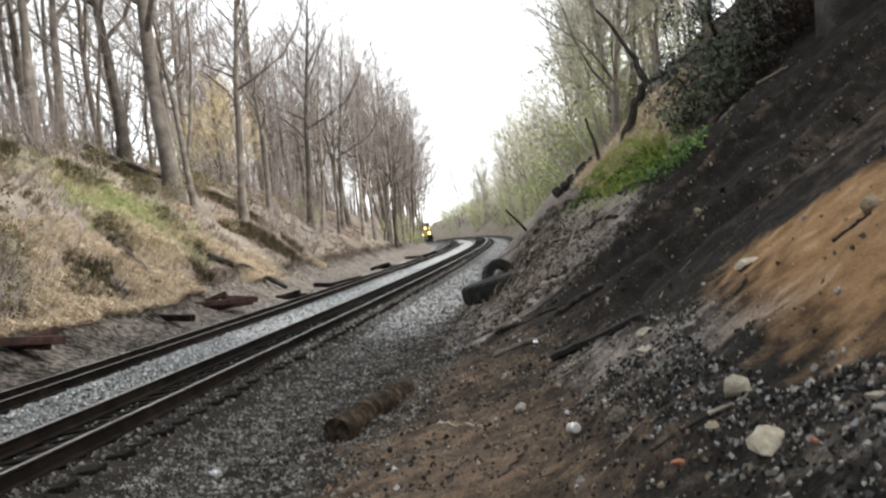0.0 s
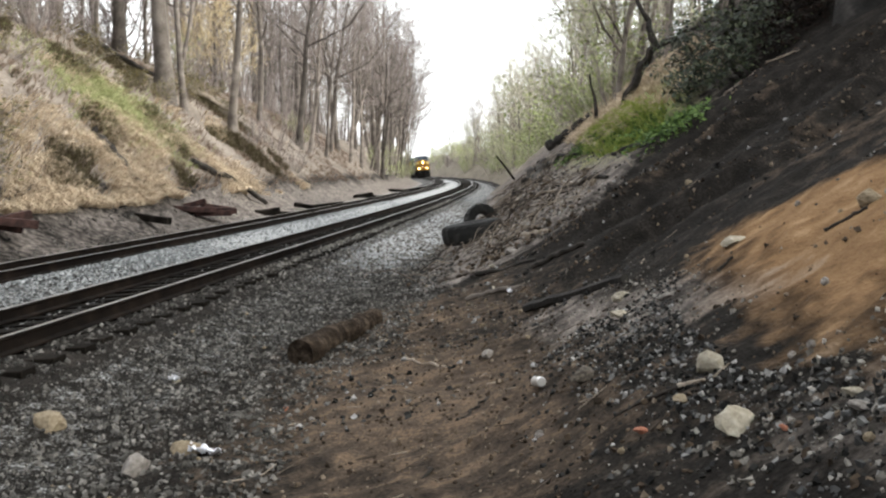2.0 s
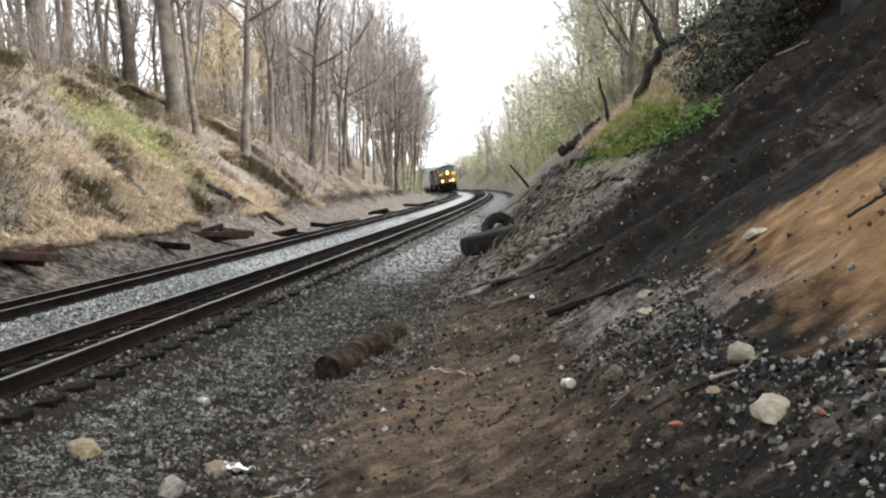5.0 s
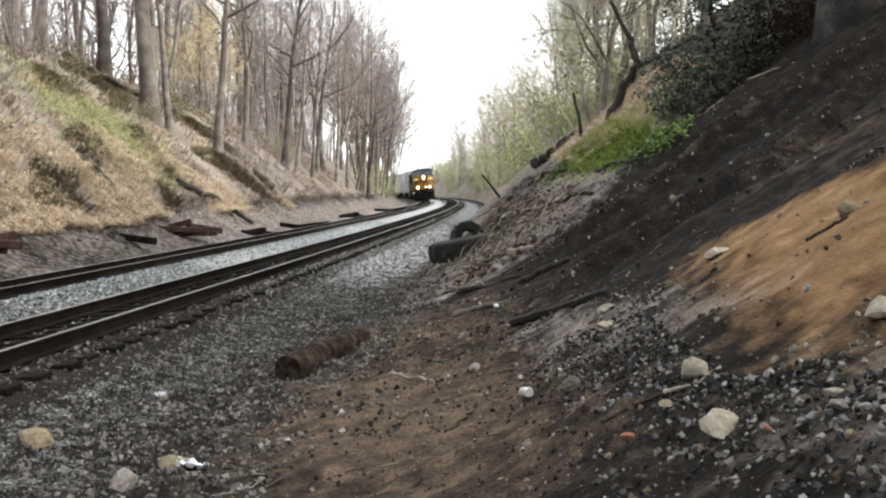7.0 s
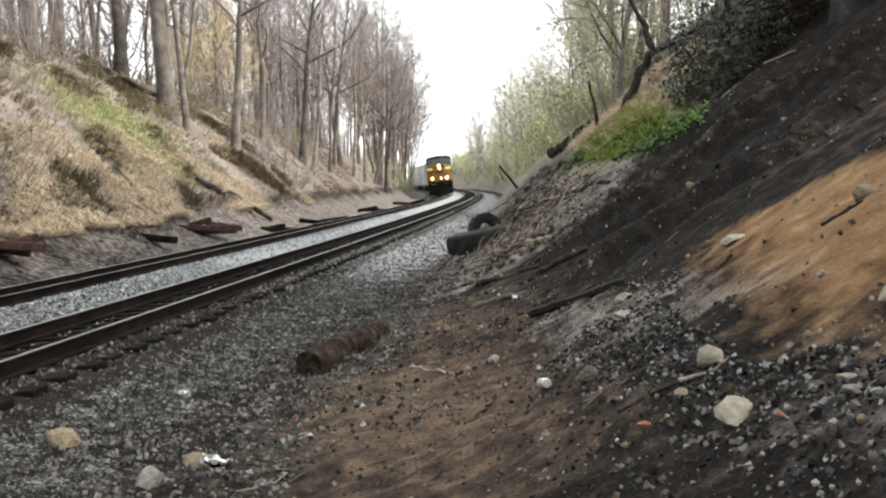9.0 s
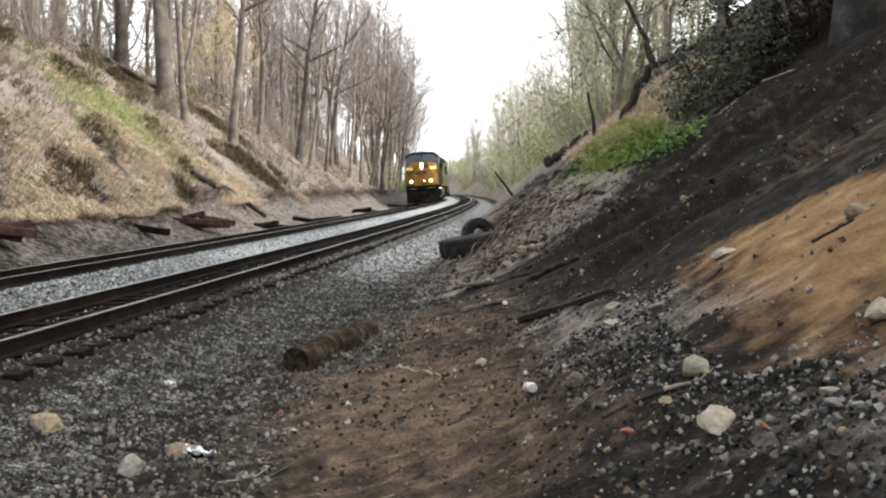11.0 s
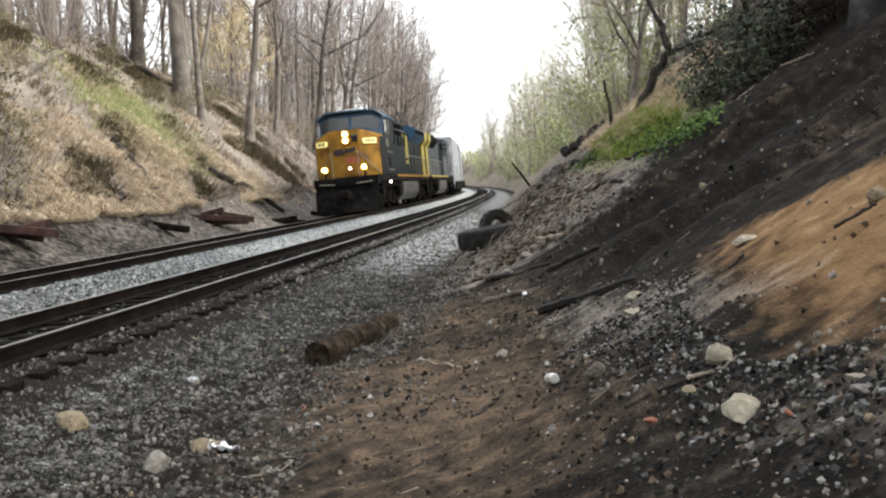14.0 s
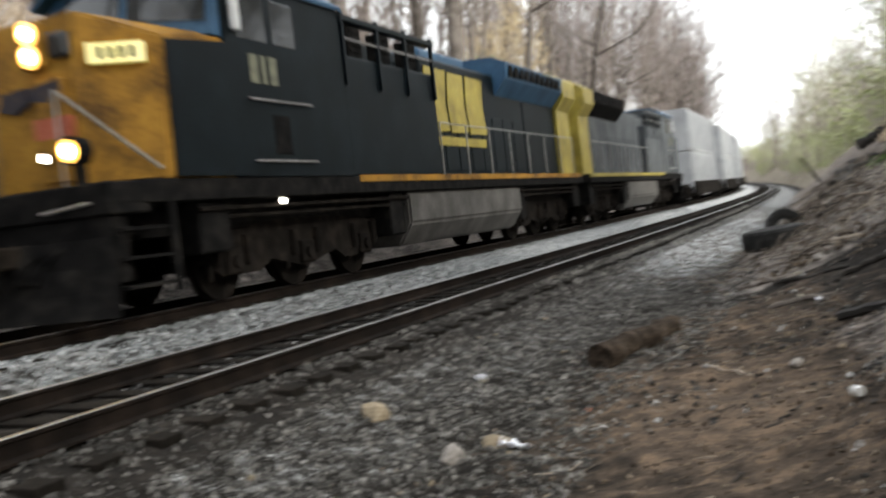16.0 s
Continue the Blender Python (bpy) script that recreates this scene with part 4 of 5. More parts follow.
        bmesh.ops.create_cube(bm, size=1.0, matrix=m @ Matrix.Diagonal((0.68, 0.12, 0.25, 1)))
        bd = part("number_board", bm, NUMBER_GLOW if lit else WHITE, nose, "lit yellow number board")
        bm = B()
        for k in range(4):
            bmesh.ops.create_cube(bm, size=1.0, matrix=m @ Matrix.Translation((-0.2 + 0.13 * k, 0.063, 0)) @ Matrix.Diagonal((0.07, 0.006, 0.15, 1)))
        part("number_bars", bm, BLACK, bd, "number as plain dark bars")
    # cab: chamfered roof, windscreens, side windows
    bm = B()
    prism(bm, [(-1.56, 1.7), (1.56, 1.7), (1.56, 4.58), (1.15, 4.84), (0.5, 4.88), (-0.5, 4.88), (-1.15, 4.84), (-1.56, 4.58)], 1, F(5.88), F(2.45))
    bmesh.ops.bevel(bm, geom=list(bm.edges), offset=0.03, segments=2, affect="EDGES")
    cab = part("cab", bm, side, top)
    bm = B()
    prism(bm, [(-1.6, 4.56), (-1.16, 4.845), (-0.5, 4.885), (0.5, 4.885), (1.16, 4.845), (1.6, 4.56), (1.61, 4.63), (1.18, 4.91), (0.52, 4.95), (-0.52, 4.95), (-1.18, 4.91), (-1.61, 4.63)], 1, F(5.92), F(2.15))
    part("cab_roof", bm, ROOF_BLUE, cab, "blue painted cab roof")
    bm = B()
    prism(bm, [(-1.54, 4.52), (-1.1, 4.8), (1.1, 4.8), (1.54, 4.52), (1.54, 3.7), (-1.54, 3.7)], 1, F(2.46), F(2.2))
    for v in bm.verts:
        v.co.y -= 0.2 * (v.co.z - 3.7) * (v.co.y > F(2.4))
    part("windscreen_surround", bm, ROOF_BLUE if lit else side, cab)
    for s in (-1, 1):
        bm = B()
        prism(bm, [(s * 0.08, 4.1), (s * 0.08, 4.62), (s * 1.05, 4.66), (s * 1.46, 4.42), (s * 1.46, 3.9), (s * 0.5, 4.06)], 1, F(2.24), F(2.18))
        for v in bm.verts:
            v.co.y -= 0.2 * (v.co.z - 3.7)
        part("windscreen", bm, GLASS, cab, "dark cab windscreen")
    bm = B()
    box(bm, -0.35, 0.35, F(4.6), F(2.9), 4.93, 5.08, 0.04)
    part("roof_unit", bm, WHITE, cab, "pale air conditioner on the cab roof")
    for s in (-1, 1):
        for b0, b1 in ((2.75, 3.55), (3.7, 4.35)):
            bm = B()
            box(bm, s * 1.555 - 0.012, s * 1.555 + 0.012, F(b1), F(b0), 3.72, 4.4, 0.01)
            part("side_window", bm, GLASS, cab)
        bm = B()
        box(bm, s * 1.62 - 0.04, s * 1.62 + 0.04, F(2.8), F(2.62), 3.8, 4.35, 0.02)
        part("mirror", bm, WHITE, cab, "pale wing mirror")
        bars(cab, DULL_YELLOW, s * 1.558, F(2.75), 3.1, (0.2, 0.2, 0.12, 0.2), 0.42, 0.09, s * 0.012)
        bm = B()
        box(bm, s * 1.555 - 0.01, s * 1.555 + 0.01, F(3.95), F(3.5), 2.05, 2.65, 0.02)
        part("cab_vent", bm, BLACK, cab)
        for z in (1.95, 2.85):
            bm = B()
            rod(bm, (s * 1.6, F(4.6), z), (s * 1.6, F(2.9), z), 0.02, seg=6)
            part("grab_rail", bm, STEEL, cab)
    cab.location.y = 0.45
    # equipment cabinet behind the cab, hood, radiator wings, yellow end
    bm = B()
    box(bm, -1.53, 1.53, F(9.4), F(5.4), 1.7, 3.86, 0.06)
    box(bm, -0.75, 0.75, F(9.3), F(5.4), 3.8, 4.45, 0.06)
    cabinet = part("equipment_cabinet", bm, side, top)
    for s in (-1, 1):
        for b0, b1 in ((5.75, 6.7), (6.9, 7.9), (8.1, 9.1)):
            bm = B()
            box(bm, s * 1.4 - 0.12, s * 1.4 + 0.12, F(b0 + 0.5), F(b0), 3.84, 4.4, 0.02)
            for k in range(4):
                box(bm, s * 1.53 - 0.012, s * 1.53 + 0.012, F(b0 + 0.45), F(b0 + 0.05), 3.92 + 0.12 * k, 3.98 + 0.12 * k)
            part("blower_box", bm, BLACK, cabinet, "black slatted blower box")
        for b in (5.45, 6.78, 7.98, 9.25):
            bm = B()
            box(bm, s * 1.56 - 0.03, s * 1.56 + 0.03, F(b + 0.08), F(b), 3.3, 4.6)
            part("post", bm, side, cabinet)
        bm = B()
        box(bm, s * 1.5 - 0.1, s * 1.5 + 0.1, F(9.4), F(5.4), 4.42, 4.54, 0.02)
        part("roof_rail", bm, side, cabinet)
        bm = B()
        rod(bm, (s * 1.57, F(9.3), 4.12), (s * 1.57, F(5.5), 4.12), 0.02, seg=6)
        part("grab_rail", bm, STEEL, cabinet)
    bm = B()
    box(bm, -1.2, 1.2, F(16.2), F(9.4), 1.7, 4.35, 0.08)
    hood = part("hood", bm, side, top)
    bm = B()
    box(bm, -0.7, 0.7, F(13.4), F(10.6), 4.34, 4.75, 0.08)
    part("exhaust_housing", bm, ROOF_BLUE if lit else BLACK, hood, "blue exhaust housing")
    for s in (-1, 1):
        for k in range(8):
            bm = B()
            box(bm, s * 1.205 - 0.012, s * 1.205 + 0.012, F(9.6 + k * 0.8 + 0.7), F(9.6 + k * 0.8), 1.85, 3.2, 0.01)
            part("hood_door", bm, side, hood)
    # yellow block lettering on the hood, as a solid shape with gaps
    if lit:
        for s in (-1, 1):
            for outline in ([(9.6, 4.12), (10.75, 4.12), (10.6, 3.4), (10.7, 2.75), (9.7, 2.7), (9.45, 3.4)],
                            [(10.87, 4.1), (11.8, 4.1), (11.72, 3.4), (11.85, 2.75), (10.82, 2.72), (10.72, 3.4)],
                            [(11.95, 4.1), (13.05, 4.08), (12.95, 3.4), (13.1, 2.75), (11.97, 2.72), (11.86, 3.4)],
                            [(9.75, 2.62), (13.0, 2.62), (12.95, 2.42), (9.8, 2.42)]):
                bm = B()
                prism(bm, [(F(b), z) for b, z in outline], 0, s * 1.228 - 0.01, s * 1.228 + 0.01)
                part("emblem_block", bm, LEMON, hood, "block of a large yellow emblem")
    bm = B()
    box(bm, -1.2, 1.2, F(19.4), F(16.2), 1.7, 4.1, 0.05)
    radiator = part("radiator_section", bm, side, top)
    for s in (-1, 1):
        bm = B()
        prism(bm, [(s * 1.15, 3.75), (s * 1.55, 4.2), (s * 1.6, 4.62), (s * 1.2, 4.8), (0, 4.84), (0, 3.75)], 1, F(19.2), F(14.0))
        part("radiator_wing", bm, ROOF_BLUE if lit else BLACK, radiator, "overhanging dark radiator wing")
        for k in range(10):
            bm = B()
            box(bm, s * 1.585 - 0.02, s * 1.585 + 0.02, F(14.2 + 0.48 * k + 0.36), F(14.2 + 0.48 * k), 4.26, 4.56)
            part("wing_grille", bm, BLACK, radiator)
    bm = B()
    prism(bm, [(-1.3, 1.72), (1.3, 1.72), (1.3, 3.7), (1.58, 4.1), (1.58, 4.6), (1.1, 4.9), (-1.1, 4.9), (-1.58, 4.6), (-1.58, 4.1), (-1.3, 3.7)], 1, F(20.6), F(19.2))
    part("yellow_end", bm, LEMON, top, "bright yellow rear end")
    # tank, bogies, air reservoirs
    bm = B()
    prism(bm, [(-1.5, 1.4), (1.5, 1.4), (1.5, 0.78), (1.2, 0.36), (-1.2, 0.36), (-1.5, 0.78)], 1, F(14.4), F(7.6))
    bmesh.ops.bevel(bm, geom=list(bm.edges), offset=0.05, segments=2, affect="EDGES")
    part("fuel_tank", bm, TANK, top, "dusty grey fuel tank")
    for b in (4.3, 17.4):
        bogie(top, F(b))
    for s in (-1, 1):
        for b0, b1, z0 in ((1.2, 1.9, 0.7), (6.9, 7.5, 0.6), (14.5, 15.0, 0.55), (19.8, 20.5, 0.7)):
            bm = B()
            box(bm, min(s * 0.8, s * 1.42), max(s * 0.8, s * 1.42), F(b1), F(b0), z0, 1.43, 0.04)
            rod(bm, (s * 1.3, F(b1), z0 + 0.1), (s * 1.3, F(b0), z0 + 0.1), 0.09, seg=10)
            part("equipment_box", bm, BLACK, top)
        bm = B()
        for z, x in ((1.3, 1.44), (1.18, 1.38)):
            rod(bm, (s * x, F(20.3), z), (s * x, F(1.2), z), 0.035, seg=6)
        part("air_pipe", bm, GRIME, top)
    for s in (-1, 1):
        bm = B()
        rod(bm, (s * 1.2, F(15.2), 1.15), (s * 1.2, F(14.5), 1.15), 0.17, seg=12)
        part("air_reservoir", bm, GRIME, top)
        bm = B()
        rod(bm, (s * 1.5, F(3.1), 1.36), (s * 1.57, F(3.1), 1.36), 0.04, seg=12)
        part("step_light", bm, LAMP_WHITE if lit else STEEL, top, "small white step light")
        handrail(top, s * 1.5, F(9.5), F(20.0), 1.72, 2.85, 1.5, STEEL)
        bm = B()
        for z in (0.4, 0.75, 1.1, 1.42):
            box(bm, min(s * 1.12, s * 1.52), max(s * 1.12, s * 1.52), F(0.55), F(-0.35), z, z + 0.04)
        box(bm, s * 1.52 - 0.03, s * 1.52 + 0.03, F(0.6), F(0.5), 0.3, 1.72)
        part("steps", bm, BLACK, top)
        bm = B()
        rod(bm, (s * 0.62, F(-0.25), 1.7), (s * 0.62, F(-0.25), 2.9), 0.018, seg=6)
        rod(bm, (s * 0.62, F(-0.25), 2.9), (s * 1.5, F(0.5), 1.85), 0.022, seg=6)
        part("front_handrail", bm, STEEL, top)
    # pilot plate, plough, coupler, hoses
    bm = B()
    box(bm, -1.52, 1.52, F(0.2), F(-0.5), 1.3, 1.7, 0.03)
    box(bm, -1.45, 1.45, F(-0.2), F(-0.45), 0.5, 1.32)
    part("pilot", bm, BLACK, top)
    bm = B()
    outline = [(-1.5, 0.0), (0.0, 0.35), (1.5, 0.0)]
    lo = [bm.verts.new((x, F(-0.55 - b), 0.1)) for x, b in outline]
    hi = [bm.verts.new((x, F(-0.45 - b * 0.5), 1.05)) for x, b in outline]
    lo2 = [bm.verts.new((x, F(-0.5 - b), 0.1)) for x, b in outline]
    hi2 = [bm.verts.new((x, F(-0.38 - b * 0.5), 1.05)) for x, b in outline]
    for i in (0, 1):
        bm.faces.new((lo[i], lo[i + 1], hi[i + 1], hi[i]))
        bm.faces.new((lo2[i + 1], lo2[i], hi2[i], hi2[i + 1]))
        bm.faces.new((hi[i], hi[i + 1], hi2[i + 1], hi2[i]))
        bm.faces.new((lo[i + 1], lo[i], lo2[i], lo2[i + 1]))
    part("plough", bm, BLACK, top, "black snow plough")
    bm = B()
    box(bm, -0.14, 0.14, F(0.0), F(-1.05), 0.78, 1.06, 0.04)
    box(bm, -0.26, 0.26, F(-1.0), F(-1.3), 0.72, 1.1, 0.06)
    part("coupler", bm, GRIME, top)
    for x in (-0.75, -0.45, 0.45, 0.75):
        v, fc = [], []
        tube(v, fc, [Vector((x, F(-0.5), 1.0)), Vector((x * 0.9, F(-0.75), 0.8)), Vector((x * 0.7, F(-0.8), 0.55)), Vector((x * 0.4, F(-0.75), 0.62))], [0.03] * 4, 6)
        hose = new("air_hose", mesh_of("air_hose", v, fc, BLACK, True))
        hose.parent = top
    bm = B()
    rod(bm, (0.5, F(-0.56), 1.4), (1.25, F(-0.56), 1.46), 0.022, seg=6)
    part("uncoupling_lever", bm, STEEL, top)
    bm = B()
    rod(bm, (-1.25, F(-0.56), 1.46), (-0.5, F(-0.56), 1.4), 0.022, seg=6)
    part("uncoupling_lever", bm, STEEL, top)
    return top


def container_wagon():
    top = thing("container_wagon", "low well wagon loaded with two stacked pale containers", "wagon", "train")
    bm = B()
    for s in (-1, 1):
        box(bm, s * 1.38 - 0.06, s * 1.38 + 0.06, -8.0, 8.0, 0.45, 1.25, 0.02)
    box(bm, -1.38, 1.38, -8.0, 8.0, 0.4, 0.5)
    box(bm, -0.5, 0.5, -10.3, -7.6, 0.85, 1.15)
    box(bm, -0.5, 0.5, 7.6, 10.3, 0.85, 1.15)
    part("well_frame", bm, GRIME, top, "dusty steel well frame")
    for z in (0.52, 3.14):
        bm = B()
        box(bm, -1.22, 1.22, -7.3, 7.3, z, z + 2.58, 0.03)
        body = part("container", bm, CAR_WHITE, top, "pale grey corrugated container")
        for s in (-1, 1):
            bm = B()
            for k in range(48):
                y = -7.1 + k * 0.3
                box(bm, s * 1.235 - 0.018, s * 1.235 + 0.018, y, y + 0.16, z + 0.15, z + 2.44)
            part("corrugation", bm, CAR_WHITE, body)
    for b in (-9.0, 9.0):
        bogie(top, b, (-0.9, 0.9), 0.46)
    return top


lead = locomotive("locomotive", "dark blue and golden-yellow diesel locomotive with burning headlights", BLUE, YELLOW, True)
trailing = locomotive("locomotive", "grey diesel locomotive with yellow end running backwards", GREY_PAINT, GREY_PAINT, False)
wagons = [container_wagon()]
for k in range(3):
    twin = copy_thing(wagons[0], Matrix())
    wagons.append(twin)
    for old, made in zip(wagons[0].children_recursive, twin.children_recursive):
        WHEELS += [(made, p) for w, p in WHEELS if w is old]

# place of the leading headlight along the track (metres ahead of the camera), time by time
RUN_T = [0.0, 2.5, 6.0, 9.0, 11.0, 12.0, 12.5, 13.0, 13.5, 14.0, 14.5, 15.0, 15.5, 16.0]
RUN_Y = [243.0, 207.5, 158.5, 117.0, 89.0, 71.3, 66.4, 59.3, 51.6, 43.6, 35.1, 26.5, 18.0, 9.5]


def run_at(t):
    return float(np.interp(t, RUN_T, RUN_Y))


def run_smooth(t):
    return sum(run_at(min(16.0, max(0.0, t + o))) for o in (-0.3, -0.15, 0.0, 0.15, 0.3)) / 5 if 0.3 < t < 15.7 else run_at(t)


def rolling_pose(middle, backwards):
    """Pose of a vehicle whose middle stands at that distance along the far track."""
    m = track_frame(middle, FAR) @ Matrix.Translation((0, 0, 0.18))
    return m @ pose(0, 0, 0, 0, 0, 0 if backwards else 180)


def motions():
    times = [i * 0.5 for i in range(33)]
    offset = [(lead, NOSE, False), (trailing, NOSE + 22.4, True)]
    y = NOSE + 22.4 + 24.4
    for w in wagons:
        offset.append((w, y, True))
        y += 21.4
    for ob, back, flip in offset:
        walk(ob, [(t, rolling_pose(run_smooth(t) + back, flip)) for t in times])
    ticks = [i / 30 for i in range(481)]
    for w, place in WHEELS:
        root = w.parent.parent
        back = root in (trailing, *wagons)
        rows = []
        for t in ticks:
            a = (run_smooth(0) - run_smooth(t)) / 0.53 * (1 if back else -1)
            rows.append((t, Matrix.Translation(place) @ Matrix.Rotation(a, 4, "X")))
        walk(w, rows)


# ---------------------------------------------------------------- grass, gravel and litter on the ground
def tufts(name, label, mat, count, spot, length, droop, seed, blades=4):
    """Loose blades of grass where spot(rng) says, as one mass."""
    rng = random.Random(seed)
    v, f = [], []
    made = 0
    while made < count:
        q = spot(rng)
        if q is None:
            continue
        made += 1
        x, y = q
        base = Vector((x, y, ground_at(x, y) - 0.02))
        eps = 0.3
        fall = Vector((ground_at(x - eps, y) - ground_at(x + eps, y), ground_at(x, y - eps) - ground_at(x, y + eps), 0)) / (2 * eps)
        for _ in range(blades):
            l = length * rng.uniform(0.5, 1.25)
            d = Vector((rng.uniform(-0.6, 0.6), rng.uniform(-0.6, 0.6), 1.0)).normalized()
            mid = base + d * l * 0.55 + fall * droop * l * 0.4
            end = mid + Vector((fall.x * droop + rng.uniform(-0.4, 0.4), fall.y * droop + rng.uniform(-0.4, 0.4), 0.35 - droop * 0.9)).normalized() * l * 0.55
            w = Vector((rng.uniform(-1, 1), rng.uniform(-1, 1), 0)).normalized() * 0.008 * (1 + length)
            k = len(v)
            v += [base - w, base + w, mid + w * 0.8, mid - w * 0.8, end]
            f += [(k, k + 1, k + 2, k + 3), (k + 3, k + 2, k + 4)]
    return tagged(new(name, mesh_of(name, v, f, mat)), label, "grass", kind="stuff")


def straw_spot(rng):
    y, d = rng.uniform(14, 62), -(9.2 + 7.5 * rng.random() ** 1.6)
    x = rail_x(y) + d
    if 1.3 * noise.noise(Vector((x * 0.4, y * 0.3, 2.0))) + 0.3 - 0.09 * (-d - 9) - 0.05 * max(0, y - 39) < rng.uniform(-0.3, 0.3):
        return None
    return x, y


def bank_green_spot(rng):
    y = rng.gauss(41.8, 2.2)
    x = rail_x(y) - rng.gauss(13.7, 1.3)
    return (x, y) if x - rail_x(y) < -10.5 else None


def right_green_spot(rng):
    u, w = rng.gauss(0, 1), rng.gauss(0, 1)
    if u * u + w * w > 2.6:
        return None
    y = 19.6 + 2.0 * u
    return rail_x(y) + 6.6 + 0.07 * (19.6 - y) + 0.45 * w, y


def right_straw_spot(rng):
    y = rng.uniform(18, 34)
    x = rail_x(y) + 7.3 + rng.uniform(-1.3, 1.6)
    return x, y


tufts("dry_grass", "matted dry straw grass on the bank", GRASS_DRY, 6000, straw_spot, 0.55, 0.9, 1, 5)
def bracken_spot(rng):
    y, d = rng.uniform(14, 92), -rng.uniform(9.6, 19)
    x = rail_x(y) + d
    return None if noise.noise(Vector((x * 0.3, y * 0.3, 9.0))) < rng.uniform(-0.35, 0.2) else (x, y)


tufts("bracken", "dead brown bracken and leaf litter on the bank", BRACKEN, 8000, bracken_spot, 0.38, 0.7, 6, 5)
def brush_spot(rng):
    y, d = rng.uniform(14, 60), -rng.uniform(9.8, 18)
    x = rail_x(y) + d
    return None if noise.noise(Vector((x * 0.5, y * 0.28, 19.0))) < 0.22 + rng.uniform(-0.1, 0.1) else (x, y)


tufts("low_brush", "dark olive-brown brambles and brush on the bank", BRUSH, 5200, brush_spot, 0.6, 0.4, 7, 6)
tufts("fresh_grass", "pale fresh green grass on the bank", GRASS_PALE, 2400, bank_green_spot, 0.45, 0.6, 2, 5)
tufts("fresh_grass", "bright green grass at the edge of the bare bank", GRASS_GREEN, 2300, right_green_spot, 0.28, 0.4, 3, 5)
tufts("dry_grass", "dry tan grass under the thicket", GRASS_DRY, 2000, right_straw_spot, 0.3, 0.7, 4, 5)


CUBE = [(-1, -1, -1), (1, -1, -1), (1, 1, -1), (-1, 1, -1), (-1, -1, 1), (1, -1, 1), (1, 1, 1), (-1, 1, 1)]
CUBE_F = [(0, 3, 2, 1), (4, 5, 6, 7), (0, 1, 5, 4), (1, 2, 6, 5), (2, 3, 7, 6), (3, 0, 4, 7)]


def gravel(name, label, mat, count, spot, small, big, seed):
    """Broken stones, each a rough block, as one mass."""
    rng = random.Random(seed)
    v, f = [], []
    made = 0
    while made < count:
        q = spot(rng)
        if q is None:
            continue
        made += 1
        x, y = q
        s = small + (big - small) * rng.random() ** 2.6
        m = Matrix.Translation((x, y, ground_at(x, y) + s * 0.12)) @ Euler((rng.uniform(0, 6.3), rng.uniform(0, 6.3), rng.uniform(0, 6.3))).to_matrix().to_4x4()
        k = len(v)
        a, b, c = s * 0.5, s * 0.5 * rng.uniform(0.6, 0.95), s * 0.5 * rng.uniform(0.45, 0.8)
        for px, py, pz in CUBE:
            j = rng.uniform(0.35, 0.8) if pz > 0 else 1.0
            v.append(m @ Vector((px * a * j * rng.uniform(0.45, 1.15), py * b * j * rng.uniform(0.45, 1.15), pz * c * rng.uniform(0.4, 1.15))))
        f += [tuple(k + i for i in q4) for q4 in CUBE_F]
    return tagged(new(name, mesh_of(name, v, f, mat)), label, "gravel", kind="stuff")


def shoulder_spot(rng):
    y = 1.6 + 16.2 * rng.random() ** 1.3
    d = rng.uniform(0.15, 3.5)
    x = rail_x(y) + d
    if d < 0.95 and rng.random() < 0.6 or ring(x, y, -0.2, 6.6, 1.0, 2.6, 0.12) > rng.uniform(0.45, 0.62):
        return None
    return x, y


def coal_spot(rng):
    x, y = rng.uniform(0.4, 3.2), 1.5 + 5.3 * rng.random() ** 1.1
    if rng.random() > smooth(x + 0.1 * (y - 4), 0.75, 1.25) + 0.12:
        return None
    if ring(x, y, 2.15, 5.2, 0.68, 2.1, -0.12) > 0.4 and rng.random() < 0.996:
        return None
    return x, y


def slope_spot(rng):
    y = rng.uniform(6, 22)
    x = rail_x(y) + rng.uniform(3.0, 8.5)
    if ring(x, y, 2.15, 5.2, 0.68, 2.1, -0.12) > 0.2 and y < 9 or noise.noise(Vector((x * 0.7, y * 1.6, 31.0))) < rng.uniform(-0.1, 0.35):
        return None
    return x, y


def between_spot(rng):
    y = 14 + 38 * rng.random() ** 1.3
    return (rail_x(y) + rng.uniform(-3.45, -1.75), y) if rng.random() < smooth(y, 13, 21) else None


def between_near_spot(rng):
    y = rng.uniform(7, 21)
    return rail_x(y) + rng.uniform(-3.45, -1.75), y


def far_shoulder_spot(rng):
    y = 13.5 + 40 * rng.random() ** 1.7
    d = rng.uniform(0.2, 2.9)
    return (rail_x(y) + d, y) if rng.random() < smooth(y - 0.8 * d, 13, 18) else None


def ditch_spot(rng):
    y = 12 + 45 * rng.random() ** 1.3
    return rail_x(y) - rng.uniform(5.9, 9.2), y


def inside_spot(rng):
    y = 7 + 30 * rng.random() ** 1.4
    return rail_x(y) + rng.uniform(-1.4, -0.1), y


def earth_spot(rng):
    return rng.gauss(0.1, 0.9), rng.uniform(1.8, 11.5)


def ash_spot(rng):
    k = rng.random()
    if k < 0.4:
        return rng.gauss(1.25, 0.26), rng.gauss(6.6, 1.1)
    if k < 0.7:
        return 0.6 + 2.2 * rng.random(), 1.5 + 2.4 * rng.random()
    y = rng.uniform(8.5, 16.5)
    return rail_x(y) + rng.gauss(4.0, 0.7), y


